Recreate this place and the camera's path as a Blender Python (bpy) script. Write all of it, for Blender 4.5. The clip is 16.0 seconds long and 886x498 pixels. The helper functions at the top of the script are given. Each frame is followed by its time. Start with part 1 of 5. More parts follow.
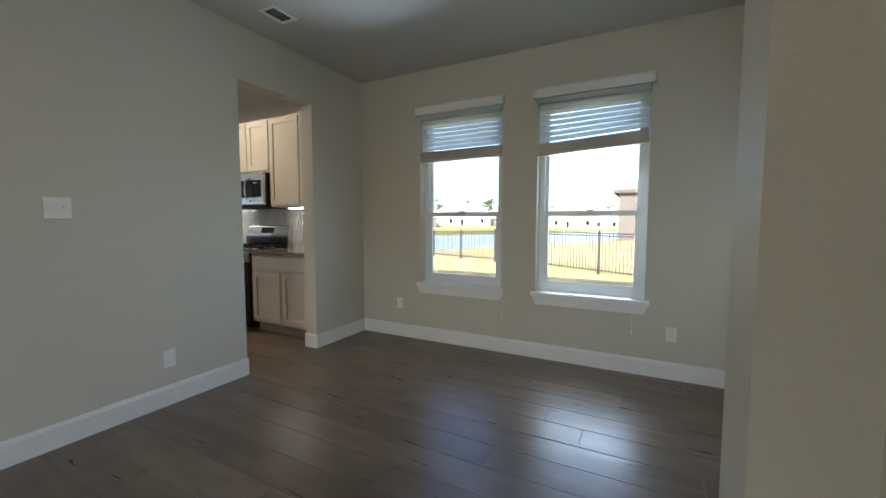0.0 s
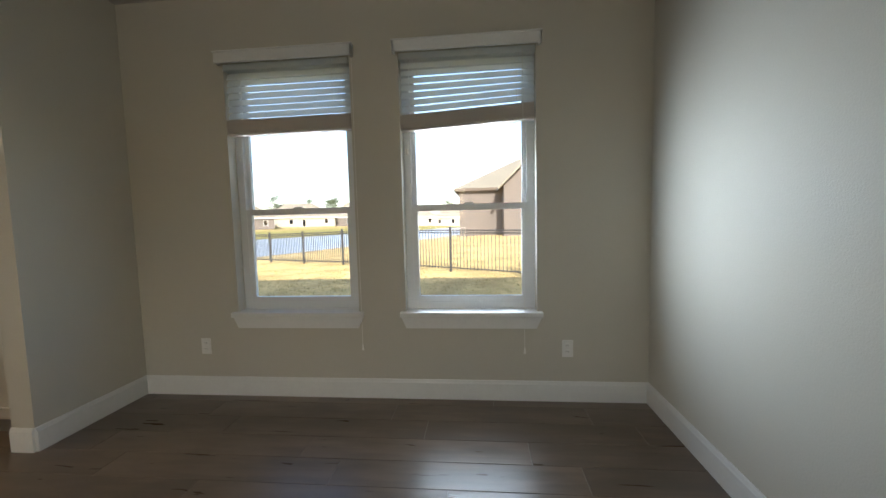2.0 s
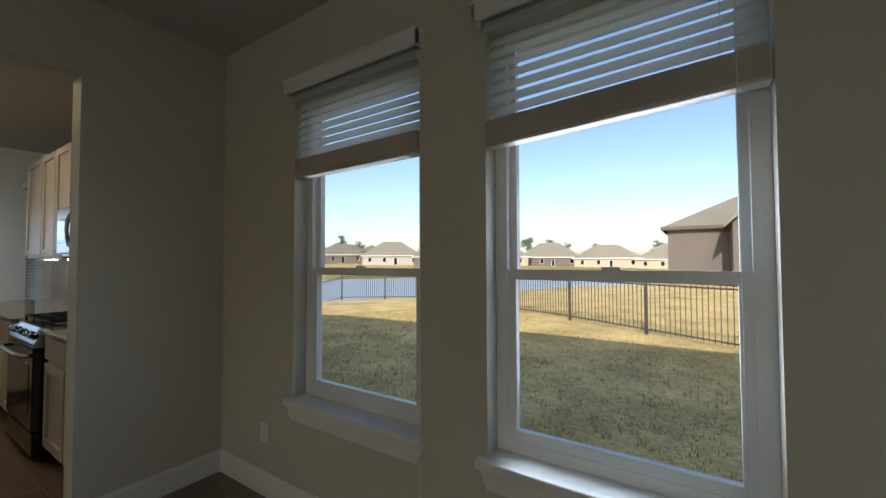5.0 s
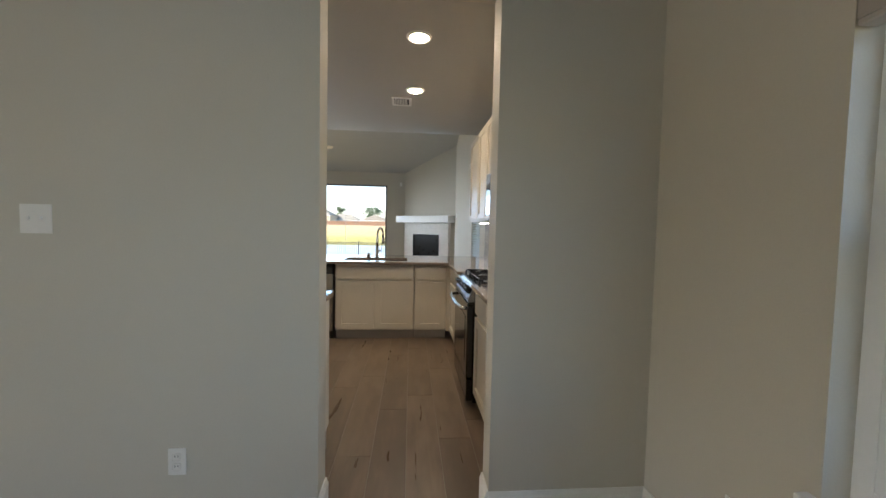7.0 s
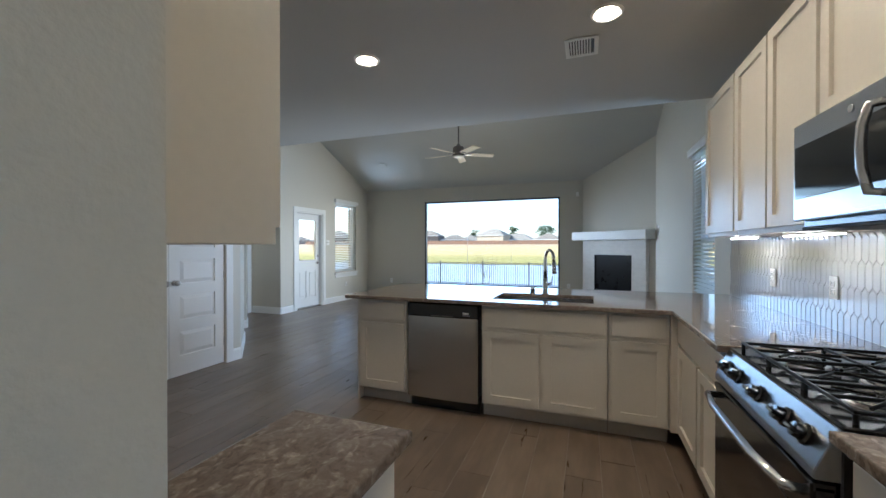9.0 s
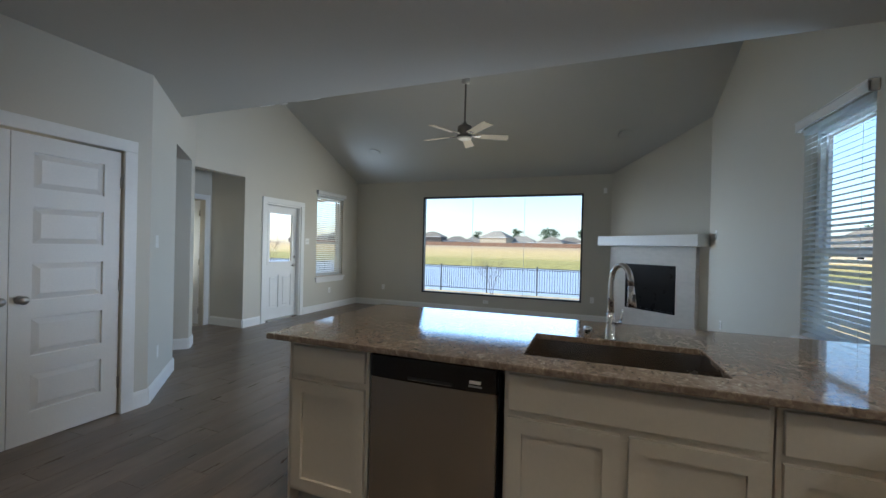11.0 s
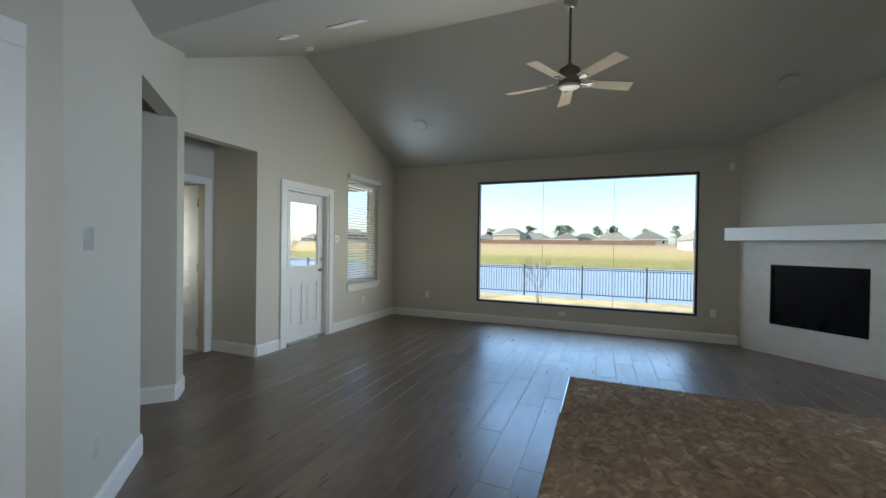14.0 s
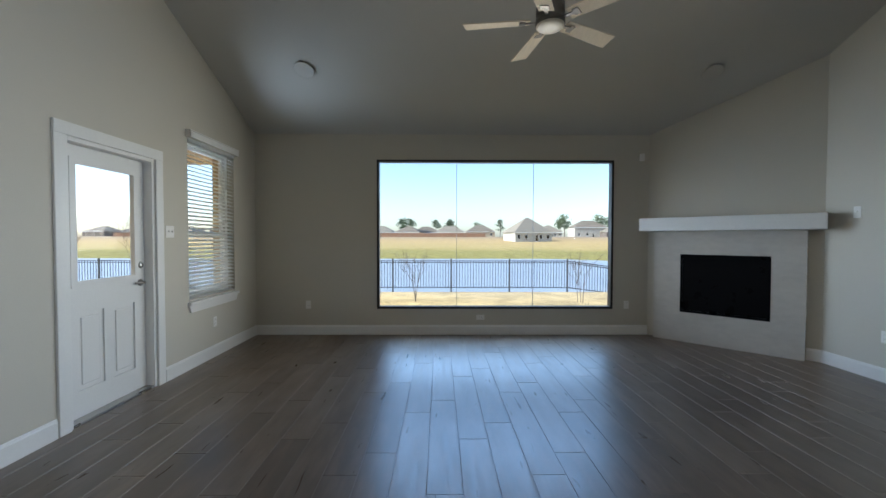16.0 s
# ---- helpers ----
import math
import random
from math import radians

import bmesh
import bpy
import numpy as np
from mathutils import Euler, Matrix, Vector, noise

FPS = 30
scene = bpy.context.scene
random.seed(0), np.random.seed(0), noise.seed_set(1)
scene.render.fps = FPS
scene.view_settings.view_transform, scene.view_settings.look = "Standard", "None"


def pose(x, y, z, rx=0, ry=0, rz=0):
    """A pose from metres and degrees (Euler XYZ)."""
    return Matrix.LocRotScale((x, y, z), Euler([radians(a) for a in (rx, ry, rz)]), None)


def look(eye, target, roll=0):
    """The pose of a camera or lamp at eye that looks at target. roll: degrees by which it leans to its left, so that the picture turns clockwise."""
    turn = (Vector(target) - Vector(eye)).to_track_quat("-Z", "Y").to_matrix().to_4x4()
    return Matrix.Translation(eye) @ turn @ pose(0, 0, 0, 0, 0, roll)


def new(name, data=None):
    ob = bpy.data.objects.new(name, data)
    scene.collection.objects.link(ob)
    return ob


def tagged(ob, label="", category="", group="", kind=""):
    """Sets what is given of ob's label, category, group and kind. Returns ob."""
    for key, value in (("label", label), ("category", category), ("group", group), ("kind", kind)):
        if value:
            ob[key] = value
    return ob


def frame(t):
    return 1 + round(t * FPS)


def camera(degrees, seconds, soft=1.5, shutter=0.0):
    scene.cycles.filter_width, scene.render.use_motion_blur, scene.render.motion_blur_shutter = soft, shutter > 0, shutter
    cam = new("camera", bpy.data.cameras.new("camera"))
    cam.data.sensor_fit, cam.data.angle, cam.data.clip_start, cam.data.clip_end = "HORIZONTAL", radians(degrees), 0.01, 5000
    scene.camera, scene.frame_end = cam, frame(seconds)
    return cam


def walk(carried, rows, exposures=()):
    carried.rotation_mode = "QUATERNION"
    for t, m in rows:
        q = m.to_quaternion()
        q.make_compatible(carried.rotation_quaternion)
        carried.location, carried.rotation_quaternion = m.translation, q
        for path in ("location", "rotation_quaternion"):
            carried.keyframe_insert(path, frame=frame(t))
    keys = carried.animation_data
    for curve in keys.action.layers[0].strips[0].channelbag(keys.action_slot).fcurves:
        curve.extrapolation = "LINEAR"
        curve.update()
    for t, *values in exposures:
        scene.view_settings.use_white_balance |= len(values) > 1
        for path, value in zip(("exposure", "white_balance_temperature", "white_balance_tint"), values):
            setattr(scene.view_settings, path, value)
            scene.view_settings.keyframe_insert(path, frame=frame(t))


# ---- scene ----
cam = camera(97.3, 16.0)
PATH = [
    (0, (0.48, 0.933, 1.238), (-0.447, 2.7, 1.095), -0.0),
    (0.5, (0.416, 1.003, 1.238), (-0.123, 2.919, 1.043), -0.0),
    (1, (0.309, 1.25, 1.251), (-0.036, 3.211, 1.067), -0.2),
    (1.5, (0.15, 1.527, 1.25), (-0.061, 3.509, 1.087), -1.3),
    (2, (0.108, 1.828, 1.231), (-0.081, 3.813, 1.074), -1.4),
    (2.5, (0.239, 2.222, 1.242), (-0.034, 4.197, 1.087), -0.4),
    (3, (0.232, 2.612, 1.27), (-0.199, 4.562, 1.156), -0.1),
    (3.2, (0.223, 2.715, 1.271), (-0.288, 4.646, 1.171), -0.2),
    (5.3, (0.3, 3.039, 1.367), (-1.059, 4.504, 1.463), 0.3),
    (5.5, (0.222, 3.014, 1.359), (-1.353, 4.246, 1.399), 0.4),
    (6, (-0.097, 3.021, 1.319), (-1.966, 3.731, 1.28), 0.3),
    (6.5, (-0.379, 3.133, 1.3), (-2.345, 3.49, 1.22), 0.3),
    (7, (-0.688, 3.304, 1.302), (-2.678, 3.471, 1.201), 1.2),
    (7.5, (-1.09, 3.342, 1.307), (-3.088, 3.385, 1.235), 1.5),
    (8, (-1.498, 3.363, 1.313), (-3.495, 3.25, 1.268), 0.9),
    (8.5, (-1.885, 3.307, 1.314), (-3.854, 2.96, 1.305), 0.2),
    (9, (-2.29, 3.217, 1.332), (-4.166, 2.525, 1.319), 0.0),
    (9.2, (-2.43, 3.192, 1.333), (-4.244, 2.351, 1.314), 0.2),
    (10.2, (-3.14, 3.0, 1.352), (-4.86, 1.98, 1.335), 0.6),
    (11.3, (-3.764, 2.668, 1.369), (-5.748, 2.417, 1.345), 1.3),
    (11.5, (-3.822, 2.606, 1.367), (-5.813, 2.787, 1.335), 0.7),
    (12, (-3.897, 2.481, 1.362), (-5.803, 3.083, 1.287), 1.5),
    (12.5, (-4.112, 2.263, 1.327), (-6.104, 2.088, 1.275), 0.9),
    (13, (-4.363, 1.992, 1.322), (-6.205, 1.214, 1.283), 1.2),
    (13.5, (-4.611, 1.627, 1.339), (-6.388, 0.712, 1.284), 0.2),
    (14, (-4.944, 1.35, 1.354), (-6.795, 0.592, 1.333), 0.8),
    (14.5, (-5.158, 1.018, 1.337), (-7.096, 0.526, 1.286), 0.7),
    (15, (-5.37, 0.732, 1.329), (-7.348, 0.445, 1.262), 0.3),
    (15.5, (-5.735, 0.474, 1.354), (-7.73, 0.349, 1.297), 0.4),
    (16, (-6.085, 0.169, 1.353), (-8.084, 0.187, 1.303), 0.1),
]
EXPOSURES = [(0.0, 1.85, 5550, 8), (1.5, 1.7, 5850, 10), (2.5, 1.05, 6300, 10), (3.0, 0.55, 6350, 10), (5.5, 0.6, 6050, 10), (6.5, 1.4, 6050, 10), (7.0, 2.0, 5850, 10), (7.5, 2.35, 5550, 9), (8.5, 1.95, 5200, 8), (9.2, 1.68, 5050, 8), (12.0, 1.15, 5300, 6), (12.5, 1.15, 5100, 5), (13.0, 1.2, 5450, 8), (14.0, 1.2, 5450, 5), (14.5, 1.15, 5450, 6), (16.0, 1.08, 5400, 8)]
walk(cam, [(t, look(eye, target, roll)) for t, eye, target, roll in PATH], EXPOSURES)

# ---- world, sun, lamps ----
def make_world():
    w = bpy.data.worlds.new("world")
    scene.world = w
    w.use_nodes = True
    nt = w.node_tree
    bg = nt.nodes["Background"]
    sky = nt.nodes.new("ShaderNodeTexSky")
    sky.sky_type = "NISHITA"
    sky.sun_disc = False
    sky.sun_elevation = radians(32)
    sky.sun_rotation = radians(170)
    sky.air_density = 1.0
    sky.dust_density = 1.4
    sky.ozone_density = 0.6
    nt.links.new(sky.outputs[0], bg.inputs[0])
    bg.inputs[1].default_value = SKY


SKY = 0.15
make_world()
sun = new("sun", bpy.data.lights.new("sun", "SUN"))
sun.data.energy, sun.data.angle, sun.data.color = 3.6, radians(0.55), (1.0, 0.93, 0.82)
sun.matrix_world = look((0, 0, 0), (-0.17 * 0.848, 0.985 * 0.848, -0.53))


def daylight(name, width, height, at, rz, watts, pitch=0.0, side=0.0, spread=70, color=(0.80, 0.91, 1.0)):
    """A lamp in a window's opening that stands in for the sky's light, or an added fill; rz is the way into the room
    (0: +y, 90: -x, 180: -y, 270: +x), pitch its rise, side its turn to the left.
    """
    d = bpy.data.lights.new(name, "AREA")
    d.shape, d.size, d.size_y = "RECTANGLE", width, height
    d.spread, d.energy, d.color = radians(spread), watts, color
    lamp = new(name, d)
    lamp.matrix_world = pose(*at, 0, 0, rz + side) @ pose(0, 0, 0, 90 + pitch, 0, 0)


daylight("picture_window_lawn", 3.2, 0.8, (-11.55, 0.96, 1.3), 270, 4.4, 29, 0, 58, (1.0, 0.90, 0.74))
daylight("picture_window_south", 3.0, 0.7, (-11.56, 0.96, 1.5), 270, 5.4, -4, -64, 78, (1.0, 0.88, 0.66))
daylight("picture_window_north", 3.0, 0.7, (-11.56, 0.96, 1.5), 270, 4.5, -4, 66, 74)
daylight("picture_window_ground", 3.0, 0.3, (-11.55, 0.96, 0.55), 270, 3.6, -46, 0, 84, (0.52, 0.74, 1.0))
daylight("picture_window_upper", 3.2, 0.9, (-11.55, 0.96, 1.85), 270, 7.0, -28, 0, 100, (0.46, 0.69, 1.0))
daylight("dining_window_west", 0.7, 0.8, (0.04, 4.46, 1.25), 180, 0.8, 0, -42, 78)
daylight("dining_window_east", 0.7, 0.8, (0.04, 4.46, 1.25), 180, 2.6, 0, 56, 84)
daylight("dining_window_sky_a", 0.7, 0.25, (-1.16, 4.46, 1.68), 180, 0.8, 26, 0, 50)
daylight("dining_window_sky_b", 0.7, 0.25, (0.04, 4.46, 1.68), 180, 0.8, 26, 0, 50)
daylight("dining_window_ground", 0.7, 0.2, (0.04, 4.46, 0.72), 180, 0.5, -44, 0, 76)
daylight("kitchen_window_east", 0.7, 1.2, (-7.25, 4.385, 1.5), 180, 6.5, 0, 0, 62, (0.88, 0.94, 1.0))
daylight("kitchen_window_sky", 0.7, 0.2, (-7.25, 4.385, 2.2), 180, 1.5, 40, 0, 70, (0.70, 0.86, 1.0))
daylight("patio_window_sky", 0.8, 0.2, (-10.58, -2.40, 2.2), 0, 0.7, 40, 0, 70)
daylight("entry_window_sky", 1.2, 0.3, (-0.8, -1.56, 2.1), 0, 3.0, 34, 0, 84, (1.0, 0.94, 0.83))
daylight("entry_window_ground", 1.2, 0.4, (-0.8, -1.56, 0.9), 0, 2.6, -34, 0, 84, (1.0, 0.94, 0.83))
# added warm fill, out of view, to brighten the ajar hall door; no known window
daylight("bath_fill", 0.5, 0.9, (-7.0, -3.95, 1.3), 90, 3.0, 0, 0, 60, (1.0, 0.90, 0.68))

# ---- materials ----
MATS = {}


def material(name, color, rough=0.5, metal=0.0, vary=0.08, scale=6.0, fine=60.0, bump=0.0, coat=0.0, spec=0.5, rand=0.0, stretch=(1, 1, 1)):
    """A painted, metal or mineral surface with cloudiness, grain and fine relief."""
    m = bpy.data.materials.new(name)
    m.use_nodes = True
    nt = m.node_tree
    N, L = nt.nodes, nt.links
    p = N["Principled BSDF"]
    p.inputs["Metallic"].default_value = metal
    p.inputs["Coat Weight"].default_value = coat
    p.inputs["Coat Roughness"].default_value = 0.06
    p.inputs["Specular IOR Level"].default_value = spec
    g = N.new("ShaderNodeNewGeometry")
    mp = N.new("ShaderNodeMapping")
    mp.inputs["Scale"].default_value = stretch
    L.new(g.outputs["Position"], mp.inputs[0])
    n1 = N.new("ShaderNodeTexNoise")
    n1.inputs["Scale"].default_value = scale
    n1.inputs["Detail"].default_value = 4
    n2 = N.new("ShaderNodeTexNoise")
    n2.inputs["Scale"].default_value = fine
    n2.inputs["Detail"].default_value = 3
    L.new(mp.outputs[0], n1.inputs[0])
    L.new(mp.outputs[0], n2.inputs[0])
    add = N.new("ShaderNodeMath")
    add.operation = "ADD"
    L.new(n1.outputs[0], add.inputs[0])
    L.new(n2.outputs[0], add.inputs[1])
    r = N.new("ShaderNodeMapRange")
    r.inputs[1].default_value, r.inputs[2].default_value = 0.6, 1.4
    r.inputs[3].default_value, r.inputs[4].default_value = 1 - vary, 1 + vary
    L.new(add.outputs[0], r.inputs[0])
    last = r.outputs[0]
    if rand:
        oi = N.new("ShaderNodeObjectInfo")
        r2 = N.new("ShaderNodeMapRange")
        r2.inputs[3].default_value, r2.inputs[4].default_value = 1 - rand, 1 + rand
        L.new(oi.outputs["Random"], r2.inputs[0])
        mu = N.new("ShaderNodeMath")
        mu.operation = "MULTIPLY"
        L.new(last, mu.inputs[0])
        L.new(r2.outputs[0], mu.inputs[1])
        last = mu.outputs[0]
    vm = N.new("ShaderNodeVectorMath")
    vm.operation = "SCALE"
    vm.inputs[0].default_value = color
    L.new(last, vm.inputs["Scale"])
    L.new(vm.outputs[0], p.inputs["Base Color"])
    rr = N.new("ShaderNodeMapRange")
    rr.inputs[1].default_value, rr.inputs[2].default_value = 0.3, 0.7
    rr.inputs[3].default_value, rr.inputs[4].default_value = rough * 0.85, min(1, rough * 1.15)
    L.new(n1.outputs[0], rr.inputs[0])
    L.new(rr.outputs[0], p.inputs["Roughness"])
    if bump:
        b = N.new("ShaderNodeBump")
        b.inputs["Strength"].default_value = bump
        b.inputs["Distance"].default_value = 0.002
        L.new(n2.outputs[0], b.inputs["Height"])
        L.new(b.outputs[0], p.inputs["Normal"])
    MATS[name] = m
    return m


def ramp(nt, stops, interpolation="LINEAR"):
    r = nt.nodes.new("ShaderNodeValToRGB")
    r.color_ramp.interpolation = interpolation
    e = r.color_ramp.elements
    while len(e) < len(stops):
        e.new(0.5)
    for k, (pos, col) in zip(e, stops):
        k.position, k.color = pos, (*col, 1)
    return r


def glow(name, color, strength):
    m = bpy.data.materials.new(name)
    m.use_nodes = True
    p = m.node_tree.nodes["Principled BSDF"]
    p.inputs["Base Color"].default_value = (0.8, 0.8, 0.8, 1)
    p.inputs["Emission Color"].default_value = (*color, 1)
    p.inputs["Emission Strength"].default_value = strength
    return m


def glass_material(name, clear=0.92, tint=(1, 1, 1)):
    """Thin pane: sees through, with a faint mirror on top."""
    m = bpy.data.materials.new(name)
    m.use_nodes = True
    nt = m.node_tree
    nt.nodes.clear()
    out = nt.nodes.new("ShaderNodeOutputMaterial")
    mix = nt.nodes.new("ShaderNodeMixShader")
    tr = nt.nodes.new("ShaderNodeBsdfTransparent")
    tr.inputs[0].default_value = (clear * tint[0], clear * tint[1], clear * tint[2], 1)
    gl = nt.nodes.new("ShaderNodeBsdfGlossy")
    gl.inputs["Roughness"].default_value = 0.02
    lw = nt.nodes.new("ShaderNodeLayerWeight")
    pw_ = nt.nodes.new("ShaderNodeMath")
    pw_.operation = "POWER"
    pw_.inputs[1].default_value = 6.0
    nt.links.new(lw.outputs["Facing"], pw_.inputs[0])
    ma = nt.nodes.new("ShaderNodeMath")
    ma.operation = "MULTIPLY_ADD"
    ma.inputs[1].default_value, ma.inputs[2].default_value = 0.5, 0.012
    nt.links.new(pw_.outputs[0], ma.inputs[0])
    nt.links.new(ma.outputs[0], mix.inputs[0])
    nt.links.new(tr.outputs[0], mix.inputs[1])
    nt.links.new(gl.outputs[0], mix.inputs[2])
    nt.links.new(mix.outputs[0], out.inputs[0])
    return m


WALL = material("greige_wall_paint", (0.592, 0.556, 0.475), 0.62, vary=0.03, scale=1.2, fine=140, bump=0.35, spec=0.3)
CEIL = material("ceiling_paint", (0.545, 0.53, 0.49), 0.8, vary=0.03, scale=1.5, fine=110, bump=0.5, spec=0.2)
TRIM = material("white_trim_paint", (0.80, 0.79, 0.76), 0.38, vary=0.03, scale=3, fine=40, bump=0.03)
DOORW = material("white_door_paint", (0.78, 0.77, 0.745), 0.42, vary=0.03, scale=3, fine=90, bump=0.05)
CAB = material("cream_cabinet_lacquer", (0.64, 0.59, 0.505), 0.36, vary=0.03, scale=3, fine=50, bump=0.03)
CABTOE = material("toe_kick_grey", (0.42, 0.38, 0.33), 0.55, vary=0.06)
PLASTIC = material("white_plastic", (0.82, 0.80, 0.76), 0.35, vary=0.02)
VINYL = material("white_vinyl_frame", (0.80, 0.81, 0.81), 0.35, vary=0.02)
SLAT = material("faux_wood_slat", (0.80, 0.79, 0.76), 0.45, vary=0.03, scale=9, fine=60, stretch=(1, 12, 12))
# same slats, darker and browner: backlit shade of the gathered stack put in the colour
STACK_SHADED = material("faux_wood_slat_shaded", (0.62, 0.56, 0.50), 0.5, vary=0.04, scale=9, fine=60, stretch=(1, 12, 12))
sn = SLAT.node_tree
mixs, tl = sn.nodes.new("ShaderNodeMixShader"), sn.nodes.new("ShaderNodeBsdfTranslucent")
mixs.inputs[0].default_value, tl.inputs[0].default_value = 0.7, (0.84, 0.87, 0.88, 1)
sn.links.new(sn.nodes["Principled BSDF"].outputs[0], mixs.inputs[1])
sn.links.new(tl.outputs[0], mixs.inputs[2])
sn.links.new(mixs.outputs[0], sn.nodes["Material Output"].inputs[0])
BLACK = material("black_enamel", (0.012, 0.012, 0.013), 0.14, vary=0.1, coat=0.4)
IRON = material("cast_iron", (0.008, 0.008, 0.008), 0.42, vary=0.2, bump=0.2, spec=0.22)
BURNER = material("grey_burner_cap", (0.10, 0.10, 0.10), 0.28, metal=0.6, vary=0.1)
STEEL = material("brushed_steel", (0.56, 0.55, 0.53), 0.2, metal=1.0, vary=0.05, scale=2, fine=240, bump=0.03, stretch=(1, 1, 0.03))
STEELH = material("brushed_steel_range", (0.70, 0.70, 0.70), 0.27, metal=1.0, vary=0.04, scale=2, fine=240, stretch=(0.03, 1, 1))
# range steel darkened for the control panel; the colour holds a dark reflection
PANELSTEEL = material("brushed_steel_dark_reflection", (0.34, 0.35, 0.37), 0.24, metal=1.0, vary=0.04, scale=2, fine=240, stretch=(0.03, 1, 1))
CHROME = material("chrome", (0.72, 0.72, 0.72), 0.08, metal=1.0, vary=0.02)
NICKEL = material("satin_nickel", (0.45, 0.43, 0.40), 0.3, metal=1.0, vary=0.04)
DARKBRONZE = material("brushed_dark_nickel", (0.16, 0.145, 0.13), 0.35, metal=0.9, vary=0.05)
BLADE = material("pale_wood_blade", (0.74, 0.655, 0.51), 0.75, spec=0.1, vary=0.08, scale=6, fine=30, stretch=(1, 6, 1))
FRAMEBLK = material("black_window_frame", (0.015, 0.015, 0.016), 0.4, vary=0.1)
GROUT = material("floor_grout", (0.30, 0.275, 0.25), 0.8, vary=0.15)
TILEGROUT = material("tile_grout", (0.47, 0.455, 0.425), 0.7, vary=0.06)
SCREEN = material("black_glass", (0.008, 0.008, 0.010), 0.06, vary=0.05, coat=0.5)
SINK = material("sink_steel", (0.42, 0.37, 0.32), 0.24, metal=1.0, vary=0.06, fine=200)
GLASS = glass_material("window_glass", 0.965)
DISPLAY = material("display_glass", (0.012, 0.013, 0.016), 0.1, vary=0.02)
FIREGLASS = material("smoked_fire_glass", (0.004, 0.004, 0.005), 0.30, vary=0.05, spec=0.12)
MARK = material("print_grey", (0.30, 0.30, 0.30), 0.5, vary=0.02)
SLOT = material("dark_slot", (0.03, 0.03, 0.03), 0.6, vary=0.05)
BATHTILE = material("pale_bath_tile", (0.52, 0.47, 0.40), 0.4, vary=0.06)
LAMP = glow("can_lamp_lens", (1.0, 0.76, 0.48), 98.0)
LED = glow("under_cabinet_strip", (1.0, 0.90, 0.76), 13.0)
FANLENS = material("opal_lens", (0.72, 0.66, 0.54), 0.35, vary=0.02)
TILE = material("glazed_grey_tile", (0.50, 0.485, 0.455), 0.09, vary=0.04, scale=14, fine=26, bump=0.6, coat=0.5, rand=0.03)
STONE = material("honed_surround_slab", (0.56, 0.53, 0.48), 0.45, vary=0.09, scale=2.2, fine=9, bump=0.02, stretch=(1, 1, 2.2))
ROOF = material("asphalt_shingle", (0.19, 0.16, 0.115), 0.9, vary=0.2, scale=2, fine=14)
BRICKW = material("house_brick", (0.15, 0.125, 0.105), 0.85, vary=0.2, scale=1, fine=9)
TANBRICK = material("tan_house_brick", (0.46, 0.38, 0.26), 0.85, vary=0.12, scale=0.6, fine=6)
SOFFIT = material("patio_soffit", (0.42, 0.33, 0.22), 0.7, vary=0.05)
CONCRETE = material("concrete", (0.42, 0.40, 0.37), 0.85, vary=0.1)
BARK = material("bark", (0.13, 0.10, 0.075), 0.9, vary=0.2, scale=6, fine=40)
FENCEMAT = material("black_iron_paint", (0.06, 0.056, 0.052), 0.45, vary=0.1)
LEAF = material("pine_foliage", (0.10, 0.13, 0.065), 0.8, vary=0.4, scale=0.6, fine=5)
WATER = material("pond_water", (0.30, 0.335, 0.37), 0.34, vary=0.12, scale=0.05, fine=1.6, bump=0.8)


